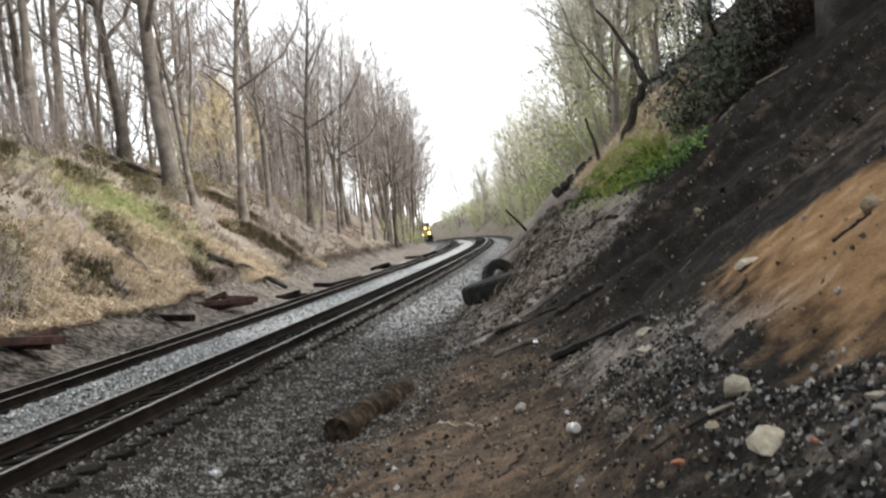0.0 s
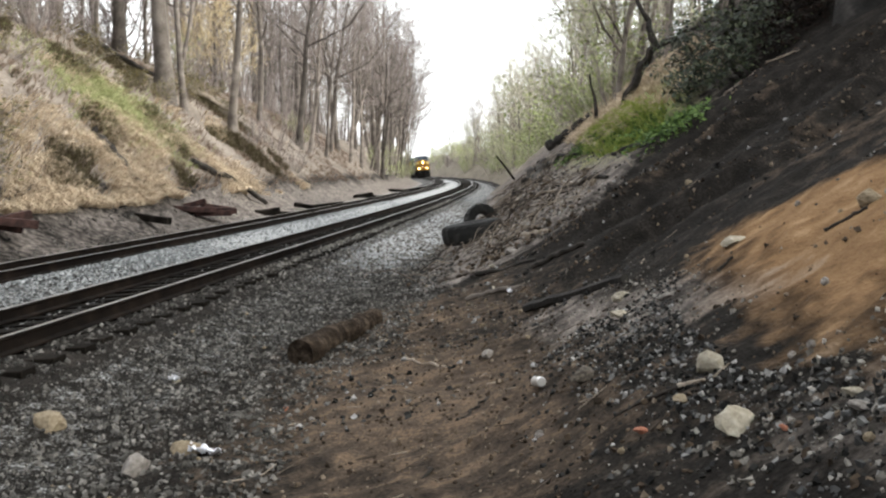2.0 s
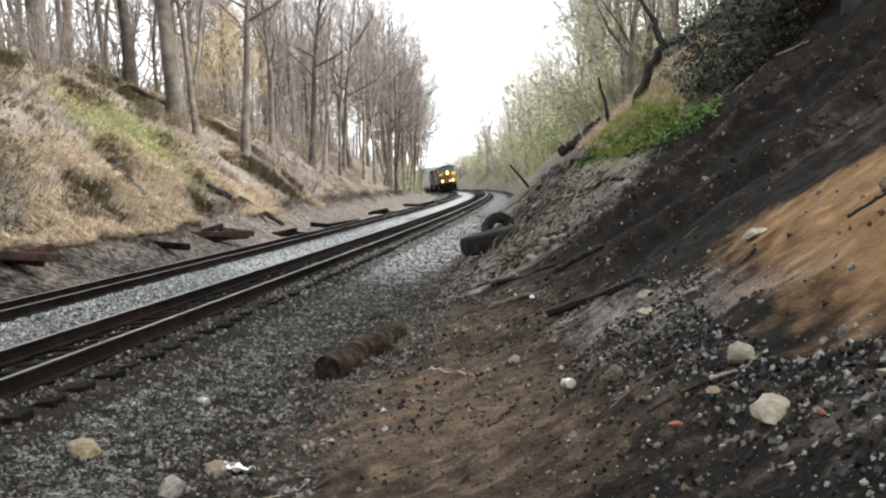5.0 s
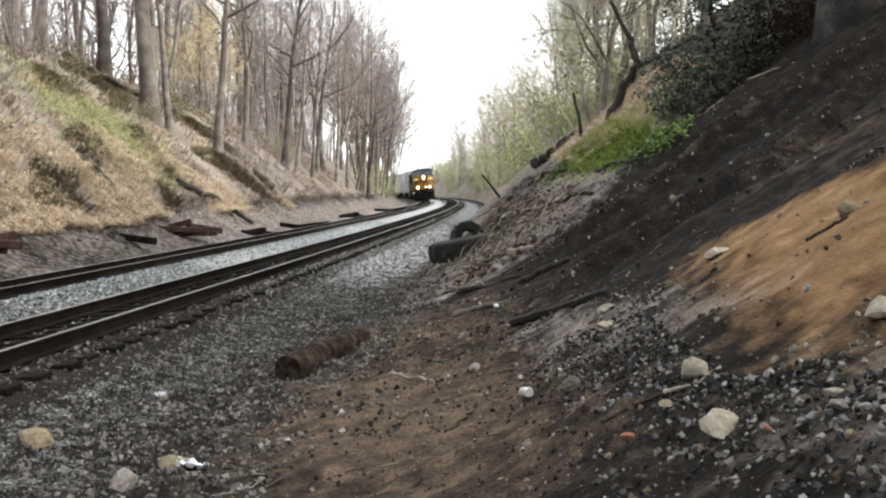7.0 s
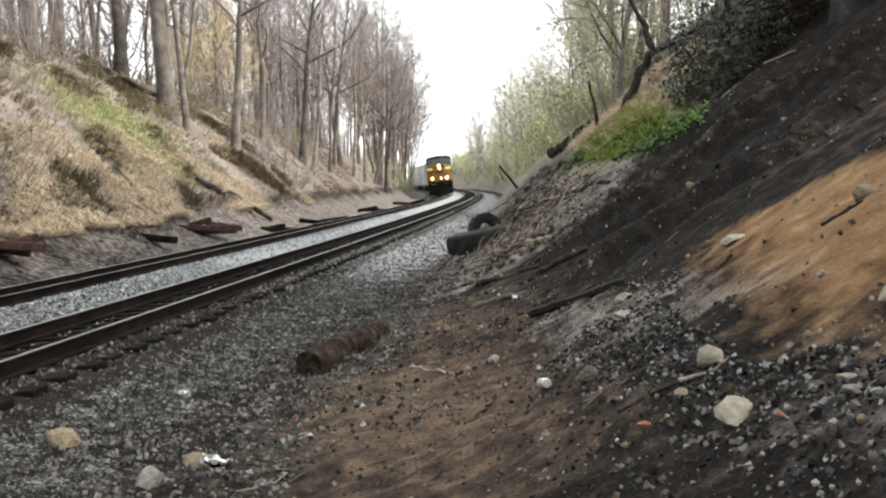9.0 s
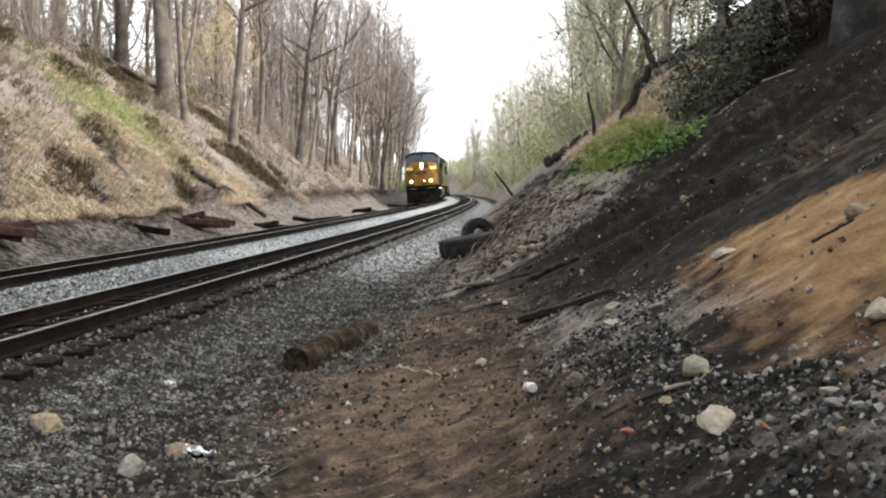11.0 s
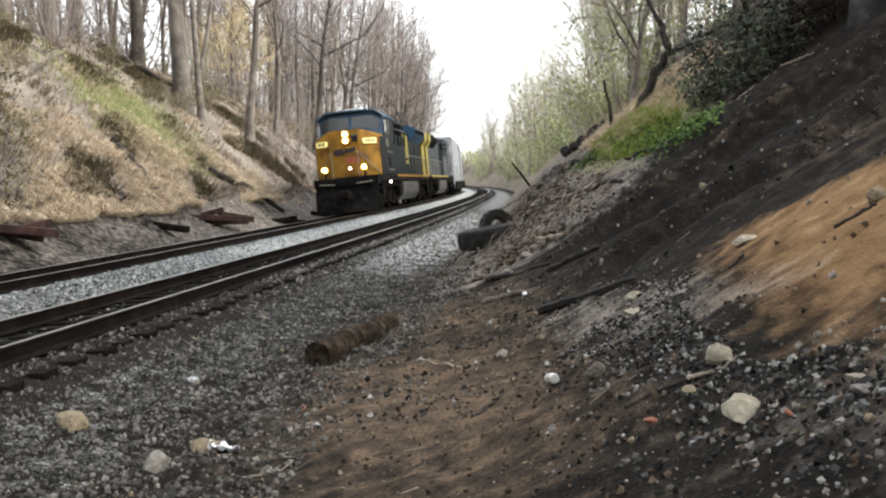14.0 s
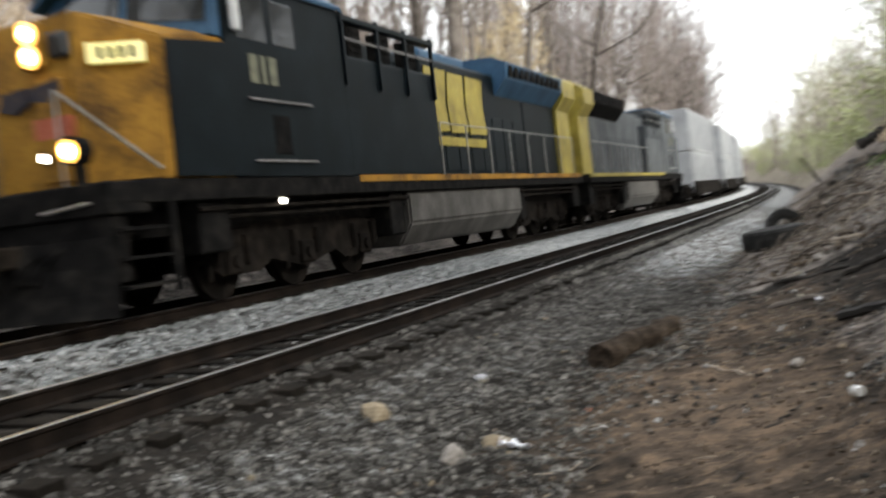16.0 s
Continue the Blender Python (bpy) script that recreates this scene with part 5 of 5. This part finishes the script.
gravel("ballast_gravel", "sooty grey crushed stone beside the near rail", STONE, 22000, shoulder_spot, 0.02, 0.062, 11)
gravel("coal_gravel", "black cinders with a few pale stones", STONE_DARK, 12000, coal_spot, 0.008, 0.042, 12)
gravel("slope_rubble", "dark rubble scattered down the bare bank", STONE_DARK, 3200, slope_spot, 0.008, 0.07, 13)
gravel("ballast_gravel", "pale clean ballast between the tracks", STONE_PALE, 6000, between_spot, 0.03, 0.075, 14)
gravel("ballast_gravel", "pale grey ballast between the tracks", STONE_PALE, 4200, between_near_spot, 0.03, 0.07, 20)
gravel("ballast_gravel", "dusty grey-white ballast spilling below the near track", STONE_MID, 9500, far_shoulder_spot, 0.025, 0.075, 17)
gravel("ditch_gravel", "grey gravel and cinders in the ditch", STONE, 4500, ditch_spot, 0.02, 0.1, 18)
gravel("oily_gravel", "oily dark ballast between the rails", STONE_DARK, 3500, inside_spot, 0.03, 0.07, 15)
gravel("earth_pebbles", "small clods and pebbles on brown earth", CLOD, 5200, earth_spot, 0.006, 0.042, 16)
def chip_spot(rng):
    x = rng.uniform(0.75, 1.75)
    return (x, rng.uniform(2.2, 3.5)) if rng.random() < smooth(x, 0.7, 1.3) else None


gravel("stone_chips", "pale grey stone chips on black cinders", STONE_MID, 520, chip_spot, 0.008, 0.038, 23)
gravel("ash_gravel", "pale dusty stones strewn on ash and cinders", STONE_MID, 2400, ash_spot, 0.008, 0.036, 19)


# ---------------------------------------------------------------- stones told apart
def rocks():
    rng = random.Random(21)
    forms = {m: [stone_mesh("stone", m, rng) for _ in range(3)] for m in (ROCK, ROCK_GREY, ROCK_TAN, ROCK_DARK, BRICK)}
    singles = [(1.19, 4.2, 0.19, ROCK, "pale angular limestone lump on black cinders"), (1.05, 3.33, 0.185, ROCK, "pale angular limestone lump on black cinders"), (2.03, 6.74, 0.17, ROCK, "pale stone on the sand"),
               (1.74, 3.58, 0.17, ROCK, "large pale stone at the edge of the sand"), (0.31, 7.72, 0.15, ROCK_GREY, "grey stone on brown earth"), (-2.93, 6.75, 0.27, ROCK_TAN, "rounded tan stone on the ballast"),
               (-1.78, 6.14, 0.22, ROCK_TAN, "rounded tan stone beside a scrap of plastic"), (-1.98, 5.73, 0.26, ROCK_GREY, "flat grey stone on the ballast"), (-2.49, 8.34, 0.1, ROCK, "small white stone on the ballast"),
               (-0.95, 10.9, 0.2, ROCK, "pale stone against the log"), (-1.05, 11.2, 0.15, ROCK_TAN, "tan stone behind the log"), (1.36, 3.08, 0.085, ROCK, "small pale stone on black cinders"), (1.28, 2.86, 0.075, ROCK_GREY, "small grey-white block on black cinders"), (1.2, 2.62, 0.055, ROCK_TAN, "small tan stone on black cinders"), (0.78, 5.32, 0.17, ROCK_DARK, "flat dark stone half sunk in earth"), (1.0, 3.95, 0.09, ROCK_TAN, "crumbling tan stone on cinders"),
               (1.12, 3.05, 0.035, BRICK, "shard of orange brick"), (0.82, 3.86, 0.07, BRICK, "shard of orange brick"), (-1.25, 7.0, 0.06, BRICK, "shard of orange brick"),
               (1.35, 7.4, 0.16, ROCK, "pale stone in ash"), (1.2, 6.5, 0.14, ROCK, "pale stone in ash"), (1.45, 6.2, 0.12, ROCK_GREY, "grey stone in ash"), (2.45, 5.5, 0.2, ROCK_TAN, "sandstone lump on the sand"),
               (1.35, 10.5, 0.16, ROCK_GREY, "grey stone on the bare bank"), (3.2, 12.6, 0.15, ROCK_TAN, "large stone half sunk in the bank"), (4.6, 14.2, 0.14, ROCK_TAN, "large stone half sunk in the bank"), (0.9, 14.5, 0.2, ROCK_GREY, "grey stone near the tyre"), (0.55, 12.5, 0.12, ROCK, "pale stone below the bank"), (0.6, 14.0, 0.12, ROCK, "pale stone below the bank")]
    for i, (x, y, s, mat, label) in enumerate(singles):
        ob = tagged(new("stone", forms[mat][i % 3]), label, "stone", "stones on the ground")
        ob.matrix_world = Matrix.Translation((x, y, ground_at(x, y) + 0.18 * s)) @ Euler((rng.uniform(-0.3, 0.3), rng.uniform(-0.3, 0.3), rng.uniform(0, 6.3))).to_matrix().to_4x4() @ Matrix.Diagonal((s * 1.35, s * 1.15, s * 0.85, 1))
    for i in range(48):
        y = rng.uniform(3, 12)
        x = rail_x(y) + rng.uniform(1.0, 7.0)
        s = rng.uniform(0.03, 0.08)
        ob = tagged(new("stone", forms[rng.choice((ROCK_GREY, ROCK_TAN, ROCK_TAN, ROCK_GREY, ROCK_TAN))][i % 3]), "small weathered stone lying in dirt", "stone", "stones on the ground")
        ob.matrix_world = Matrix.Translation((x, y, ground_at(x, y) + 0.12 * s)) @ Euler((rng.uniform(-0.4, 0.4), rng.uniform(-0.4, 0.4), rng.uniform(0, 6.3))).to_matrix().to_4x4() @ Matrix.Diagonal((s, s, s, 1))


rocks()


# ---------------------------------------------------------------- logs, sticks, tyres, scrap
def stick(name, label, category, points, radii, mat, seg=7, crooked=0.04, group="", seed=0, knots=0.12):
    """A crooked length of wood through points, uneven along its length."""
    rng = random.Random(seed + int(abs(points[0][0]) * 1000))
    pts, rad = [], []
    for (a, b), (ra, rb) in zip(zip(points, points[1:]), zip(radii, radii[1:])):
        a, b = Vector(a), Vector(b)
        for k in range(5):
            pts.append(a.lerp(b, k / 5) + wild(rng) * crooked * (b - a).length * (0 if not pts else 1))
            rad.append((ra + (rb - ra) * k / 5) * rng.uniform(1 - knots, 1 + knots))
    pts.append(Vector(points[-1]))
    rad.append(radii[-1])
    v, f = [], []
    tube(v, f, pts, rad, seg)
    f.append(tuple(range(seg))[::-1])
    return tagged(new(name, mesh_of(name, v, f, mat)), label, category, group)


def on(x, y, up=0.0):
    return (x, y, ground_at(x, y) + up)


def lying(name, label, category, a, b, r0, r1, mat, lift=0.6, **kw):
    """Wood that lies on the ground from a to b."""
    mid = ((a[0] + b[0]) / 2, (a[1] + b[1]) / 2)
    return stick(name, label, category, [on(*a, r0 * lift), on(*mid, (r0 + r1) / 2 * lift), on(*b, r1 * lift)], [r0, (r0 + r1) / 2, r1], mat, **kw)


lying("log", "short dark wet log lying beside the ballast", "log", (-1.48, 9.06), (-0.93, 11.17), 0.15, 0.12, LOGWOOD, 0.6, seg=16, crooked=0.025, knots=0.045)
lying("plank", "weathered grey board half sunk in the dirt", "board", (0.78, 9.55), (1.46, 7.81), 0.05, 0.04, BARK_DIM, seg=6, crooked=0.01)
lying("stick", "pale dry stick on brown earth", "stick", (-0.42, 8.3), (-0.03, 7.78), 0.016, 0.01, DEADWOOD, 1.0)
lying("stick", "thin dark broken branch on cinders", "stick", (0.78, 4.26), (1.05, 4.12), 0.006, 0.011, BARK_DARK, 1.2, crooked=0.015)
lying("splinter", "pale split end of a broken branch", "stick", (1.03, 4.13), (1.13, 4.07), 0.014, 0.006, DEADWOOD, 1.4, crooked=0.03)
lying("stick", "thin dark curved twig on brown earth", "stick", (0.05, 5.75), (0.26, 6.03), 0.012, 0.008, BARK_DARK, 1.0, crooked=0.1)
lying("stick", "thin dark curved twig on brown earth", "stick", (-0.1, 5.0), (-0.25, 3.9), 0.012, 0.006, BARK_DARK, 1.0, crooked=0.1)
lying("stick", "small stick on the sand", "stick", (2.2, 5.5), (2.38, 5.35), 0.012, 0.01, BARK_DARK, 1.0)
lying("stick", "small stick on the sand", "stick", (1.75, 6.1), (1.86, 6.15), 0.012, 0.01, BARK_DARK, 1.0)
lying("log", "rotten log along the crest of the bank", "log", (3.44, 33.5), (4.75, 32.2), 0.2, 0.16, BARK_DIM, 0.9, seg=10)
lying("log", "dark fallen log on the grassy bank", "log", (-19.06, 48.4), (-16.2, 52.4), 0.19, 0.13, BARK_DARK, 3.0, seg=8, crooked=0.02)
lying("log", "pale barkless fallen log among the trees", "log", (-15.6, 55.6), (-14.1, 62.2), 0.2, 0.13, DEADWOOD, 3.0, seg=8, crooked=0.03)
lying("log", "pale thin fallen trunk on leaf litter", "log", (rail_x(63) - 14.2, 63), (rail_x(70) - 11.7, 70), 0.1, 0.07, DEADWOOD, 1.0, seg=8)
lying("log", "dark pole lying down the straw bank", "log", (-13.8, 36.2), (-11.6, 34.6), 0.17, 0.13, BARK_DARK, 2.2, seg=8, crooked=0.03)
lying("log", "dark pole lying down the straw bank", "log", (-11.95, 43.0), (-9.3, 46.6), 0.16, 0.12, BARK_DARK, 1.8, seg=8, crooked=0.03)
stick("stake", "thin rusty brown stake leaning out of the bank", "stake", [on(2.35, 33.6, -0.2), (1.55, 33.0, 2.3)], [0.05, 0.035], RUST, seg=6, crooked=0.01)
stick("leaning_snag", "dark crooked dead limb leaning out of the bank", "branch", [on(3.9, 22.4, -0.2), (4.35, 22.2, 4.0), (4.7, 22.0, 4.65), (4.55, 22.2, 5.2), (3.9, 22.6, 6.6)], [0.12, 0.11, 0.1, 0.07, 0.03], BARK_DARK, crooked=0.05)
stick("leaning_snag", "dark forked dead limb leaning out of the bank", "branch", [(4.7, 22.0, 4.6), (5.4, 21.6, 4.95), (6.3, 21.2, 5.2)], [0.08, 0.05, 0.02], BARK_DARK, crooked=0.06)
stick("leaning_snag", "short dark broken stub on the bank", "branch", [on(3.85, 24.5, -0.2), (3.55, 24.4, 4.25)], [0.06, 0.03], BARK_DARK)


def twig_litter():
    """Roots, twigs and dead vines washed down between the grass and the tyre."""
    rng = random.Random(31)
    v, f = [], []
    for i in range(560):
        y = 15.0 + 17 * rng.random() ** 1.3
        x = rail_x(y) + rng.gauss(4.5, 0.75)
        a = Vector(on(x, y, 0.03))
        l = rng.uniform(0.25, 1.3)
        t = rng.gauss(1.9, 0.9)
        b2 = (x + math.cos(t) * l, y + math.sin(t) * l)
        b = Vector(on(*b2, rng.uniform(0.02, 0.25)))
        mid = (a + b) / 2 + Vector((0, 0, rng.uniform(0.0, 0.14)))
        r = rng.uniform(0.003, 0.013)
        tube(v, f, [a, mid, b], [r, r * 0.9, r * 0.4], 4)
    for i in range(220):
        y = rng.uniform(3.5, 12)
        x = rail_x(y) + rng.uniform(2.5, 7.0)
        if ring(x, y, 2.15, 5.2, 0.68, 2.1, -0.12) > 0.35:
            continue
        a = Vector(on(x, y, 0.01))
        t, l = rng.uniform(0, 6.3), rng.uniform(0.03, 0.16)
        b = Vector(on(x + math.cos(t) * l, y + math.sin(t) * l, 0.02))
        tube(v, f, [a, b], [0.005, 0.003], 4)
    tagged(new("twig_litter", mesh_of("twig_litter", v, f, island_material("washed_down_twigs", [(0.025, 0.02, 0.016), (0.09, 0.073, 0.06), (0.3, 0.255, 0.21)]))), "tangle of dead roots and twigs on the eroded bank", "twigs", kind="stuff")


twig_litter()


def washed_down_wood():
    """Broken logs, roots and dead branches that slid down between the grass and the tyre."""
    rng = random.Random(47)
    for a, b, r0, r1, mat, label in (
            ((2.6, 15.7), (1.35, 18.6), 0.045, 0.03, BARK_DARK, "long dark dead root across the eroded bank"),
            ((2.2, 16.6), (1.0, 19.4), 0.03, 0.02, DEADWOOD, "long grey dead branch on the eroded bank"),
            ((2.95, 18.2), (2.3, 23.5), 0.06, 0.04, BARK_DARK, "dark rotten branch on the eroded bank"),
            ((1.9, 20.5), (2.6, 26.5), 0.11, 0.08, BARK_DARK, "dark rotten log at the foot of the bank"),
            ((2.0, 25.5), (2.9, 29.5), 0.16, 0.12, BARK_DARK, "dark rotten log at the foot of the bank"),
            ((1.5, 22.0), (1.8, 24.8), 0.1, 0.07, BARK_DARK, "dark broken branch at the foot of the bank"),
            ((1.2, 18.4), (1.9, 20.4), 0.05, 0.035, DEADWOOD, "grey split branch below the bank"),
            ((0.9, 15.6), (1.5, 14.5), 0.05, 0.04, DEADWOOD, "grey weathered branch half sunk in dirt"),
            ((0.3, 13.9), (1.2, 13.3), 0.04, 0.03, BARK_DARK, "dark wet branch half sunk in dirt"),
            ((-0.2, 14.9), (0.5, 14.2), 0.035, 0.03, BARK, "grey weathered branch half sunk in dirt"),
            ((0.2, 12.2), (0.9, 11.7), 0.04, 0.03, BARK, "grey weathered branch half sunk in dirt"),
            ((1.1, 12.6), (1.75, 12.3), 0.05, 0.035, BARK_DARK, "dark wet branch half sunk in dirt"),
            ((1.6, 11.4), (2.4, 11.0), 0.03, 0.02, BARK_DARK, "dark wet root on the bare bank"),
            ((3.2, 14.6), (4.7, 14.4), 0.03, 0.02, BARK_DARK, "dark wet root on the bare bank"),
            ((4.6, 16.4), (5.3, 16.2), 0.02, 0.015, BARK, "grey dead branch under the thicket"),
            ((5.4, 16.3), (5.9, 16.1), 0.02, 0.012, DEADWOOD, "pale dead branch under the thicket"),
            ((2.9, 17.0), (3.7, 15.6), 0.04, 0.02, BARK_DARK, "dark dead branch among ivy")):
        lying("branch", label, "branch", a, b, r0, r1, mat, 0.5, crooked=0.05, group="washed-down wood", seed=rng.randrange(999))


washed_down_wood()


def toe_spot(rng):
    y = 14.5 + 12 * rng.random() ** 1.6
    return rail_x(y) + rng.gauss(4.7, 0.7), y


def crumb_spot(rng):
    d = rng.uniform(5.0, 11.0)
    row = rng.random()
    y = upper_ridge(d) + rng.gauss(0, 0.2) if row < 0.4 else lower_ridge(d) + rng.gauss(0, 0.3) if row < 0.7 else 16.1 + rng.gauss(0, 0.2)
    return (rail_x(y) + d, y) if row < 0.7 or 7.6 < d < 9.6 else None


gravel("bank_rubble", "broken pale stones and clods washed down the bank", STONE_MID, 1500, toe_spot, 0.015, 0.1, 51)
gravel("bank_rubble", "dark clods washed down the bank", CLOD, 1500, toe_spot, 0.02, 0.13, 52)
gravel("ridge_rubble", "brown clods along the ridges of the bare bank", CLOD, 1500, crumb_spot, 0.008, 0.06, 53)


def ivy():
    """Ivy that creeps along the lower edge of the grass."""
    rng = random.Random(61)
    v, f = [], []
    for i in range(5200):
        k = rng.random()
        y = 21.0 - 5.6 * k + rng.gauss(0, 0.25)
        x = rail_x(y) + 5.8 + 1.55 * k + rng.gauss(0, 0.22)
        leaf(v, f, Vector(on(x, y, rng.uniform(0.02, 0.16))), rng.uniform(0.025, 0.055), rng)
    tagged(new("ivy", mesh_of("ivy", v, f, IVY)), "dark green ivy at the edge of the bare bank", "ivy", kind="stuff")


ivy()


def tyre(label, m, big, fat):
    bm = B()
    seg, ring_n = 36, 14
    rows = []
    for i in range(seg):
        a = 2 * math.pi * i / seg
        row = []
        for k in range(ring_n):
            t = 2 * math.pi * k / ring_n
            c, s = math.cos(t), math.sin(t)
            r = big - fat + fat * (abs(c) ** 0.6) * (1 if c > 0 else -1)
            h = fat * 0.95 * (abs(s) ** 0.55) * (1 if s > 0 else -1)
            if c > 0.75 and i % 2:
                r -= 0.018
            row.append(bm.verts.new((r * math.cos(a), r * math.sin(a), h)))
        rows.append(row)
    for i in range(seg):
        for k in range(ring_n):
            bm.faces.new((rows[i][k], rows[(i + 1) % seg][k], rows[(i + 1) % seg][(k + 1) % ring_n], rows[i][(k + 1) % ring_n]))
    me = bpy.data.meshes.new("tyre")
    bmesh.ops.recalc_face_normals(bm, faces=bm.faces)
    bm.to_mesh(me)
    bm.free()
    me.materials.append(RUBBER)
    ob = tagged(new("tyre", me), label, "tyre", "dumped tyres")
    ob.matrix_world = m
    return ob


tyre("large dirty truck tyre lying flat below the bank", Matrix.Translation((0.4, 17.7, ground_at(0.4, 17.7) + 0.13)) @ Euler((radians(-3), radians(-9), 0.3)).to_matrix().to_4x4(), 0.6, 0.2)
tyre("old tyre standing half sunk in the dirt", Matrix.Translation((0.62, 19.2, ground_at(0.62, 19.2) + 0.1)) @ Euler((radians(78), radians(10), 0.5)).to_matrix().to_4x4(), 0.42, 0.11)


def scrap(label, x, y, turn, beams, mat):
    """A heap of discarded beams: each (dx, dy, length, tilt, turn)."""
    top = thing("scrap_heap", label, "scrap", "scrap beside the track", Matrix.Translation(on(x, y)) @ Euler((0, 0, radians(turn))).to_matrix().to_4x4())
    for dx, dy, l, tilt, rz, h in beams:
        bm = B()
        box(bm, -l / 2, l / 2, -0.14, 0.14, -0.11, 0.11, 0.02)
        ob = part("beam", bm, mat, top)
        ob.matrix_basis = Matrix.Translation((dx, dy, h)) @ Euler((0, radians(tilt), radians(rz))).to_matrix().to_4x4()
    return top


scrap("discarded dark red-brown beams heaped beside the far track", -10.1, 36.8, 25, [(-0.2, -0.4, 3.4, 4, 4, 0.3), (0, 0, 2.6, 6, 12, 0.22), (-0.5, 0.5, 2.0, -14, -20, 0.35), (0.9, 0.3, 1.7, 8, 35, 0.3), (0.6, -0.3, 1.4, 0, -8, 0.12)], RED_STEEL)
scrap("discarded dark sleeper lying on gravel", -10.6, 32.0, -20, [(0, 0, 2.1, 6, 0, 0.1)], SLEEPER)
scrap("rusty red plate and beams at the foot of the bank", -11.6, 23.4, 15, [(0.2, -0.3, 1.9, 8, 20, 0.28), (0, 0, 1.5, 12, 0, 0.2), (0.3, 0.4, 1.2, -10, 30, 0.3), (-0.7, 0.2, 0.9, 5, -40, 0.15)], RED_STEEL)
scrap("discarded dark sleepers lying on gravel", -7.4, 50.0, -15, [(0, 0, 2.3, 8, 0, 0.15), (0.5, 0.5, 1.8, -6, 30, 0.25)], SLEEPER)
scrap("discarded dark sleepers lying on gravel", -8.1, 44.0, 5, [(0, 0, 2.4, 4, 8, 0.12), (-0.8, 0.3, 1.6, -8, -25, 0.2)], SLEEPER)
scrap("discarded dark sleepers lying on gravel", -5.6, 66.0, -5, [(0, 0, 2.4, 4, 8, 0.15), (-0.8, 0.3, 1.6, -8, -25, 0.25)], SLEEPER)
scrap("discarded dark sleepers lying on gravel", -4.3, 80.0, -5, [(0, 0, 2.4, 4, 8, 0.2), (0.8, 0.3, 1.6, -8, -25, 0.3)], SLEEPER)


def drink_can():
    bm = B()
    rod(bm, (0, 0, -0.052), (0, 0, 0.052), 0.033, seg=20)
    rod(bm, (0, 0, 0.052), (0, 0, 0.06), 0.033, 0.027, 20)
    rod(bm, (0, 0, -0.06), (0, 0, -0.052), 0.026, 0.033, 20)
    top = thing("drink_can", "bare aluminium can lying on brown earth", "can", m=Matrix.Translation(on(0.55, 5.7, 0.035)) @ Euler((radians(80), 0, radians(12))).to_matrix().to_4x4())
    part("body", bm, TIN, top)
    bm = B()
    rod(bm, (0, 0, -0.0615), (0, 0, -0.059), 0.024, seg=20)
    part("base", bm, WHITE, top, "bright can bottom")
    return top


drink_can()


def crumpled(name, label, x, y, sx, sy, seed):
    rng = random.Random(seed)
    bm = B()
    bmesh.ops.create_grid(bm, x_segments=9, y_segments=7, size=0.5)
    for v in bm.verts:
        n = noise.noise(v.co * 5 + Vector((seed, 0, 0)))
        v.co = Vector((v.co.x * sx * (1 + 0.3 * n), v.co.y * sy, 0.05 * n + 0.035 + 0.02 * rng.random()))
    bmesh.ops.solidify(bm, geom=bm.faces[:], thickness=0.002)
    me = bpy.data.meshes.new(name)
    bm.to_mesh(me)
    bm.free()
    me.materials.append(PAPER)
    ob = tagged(new(name, me), label, "litter")
    ob.matrix_world = Matrix.Translation(on(x, y, 0.01)) @ Euler((0.2, 0, rng.uniform(0, 3))).to_matrix().to_4x4()


crumpled("plastic_scrap", "crumpled white and blue plastic scrap on the ballast", -1.62, 6.05, 0.22, 0.12, 3)
crumpled("paper_scrap", "small white scrap on the bare bank", 2.6, 9.4, 0.06, 0.05, 8)
crumpled("paper_scrap", "small white scrap below the bank", 0.72, 11.6, 0.1, 0.06, 12)
crumpled("paper_scrap", "small white scrap on the ballast", -2.5, 8.3, 0.1, 0.07, 5)


motions()
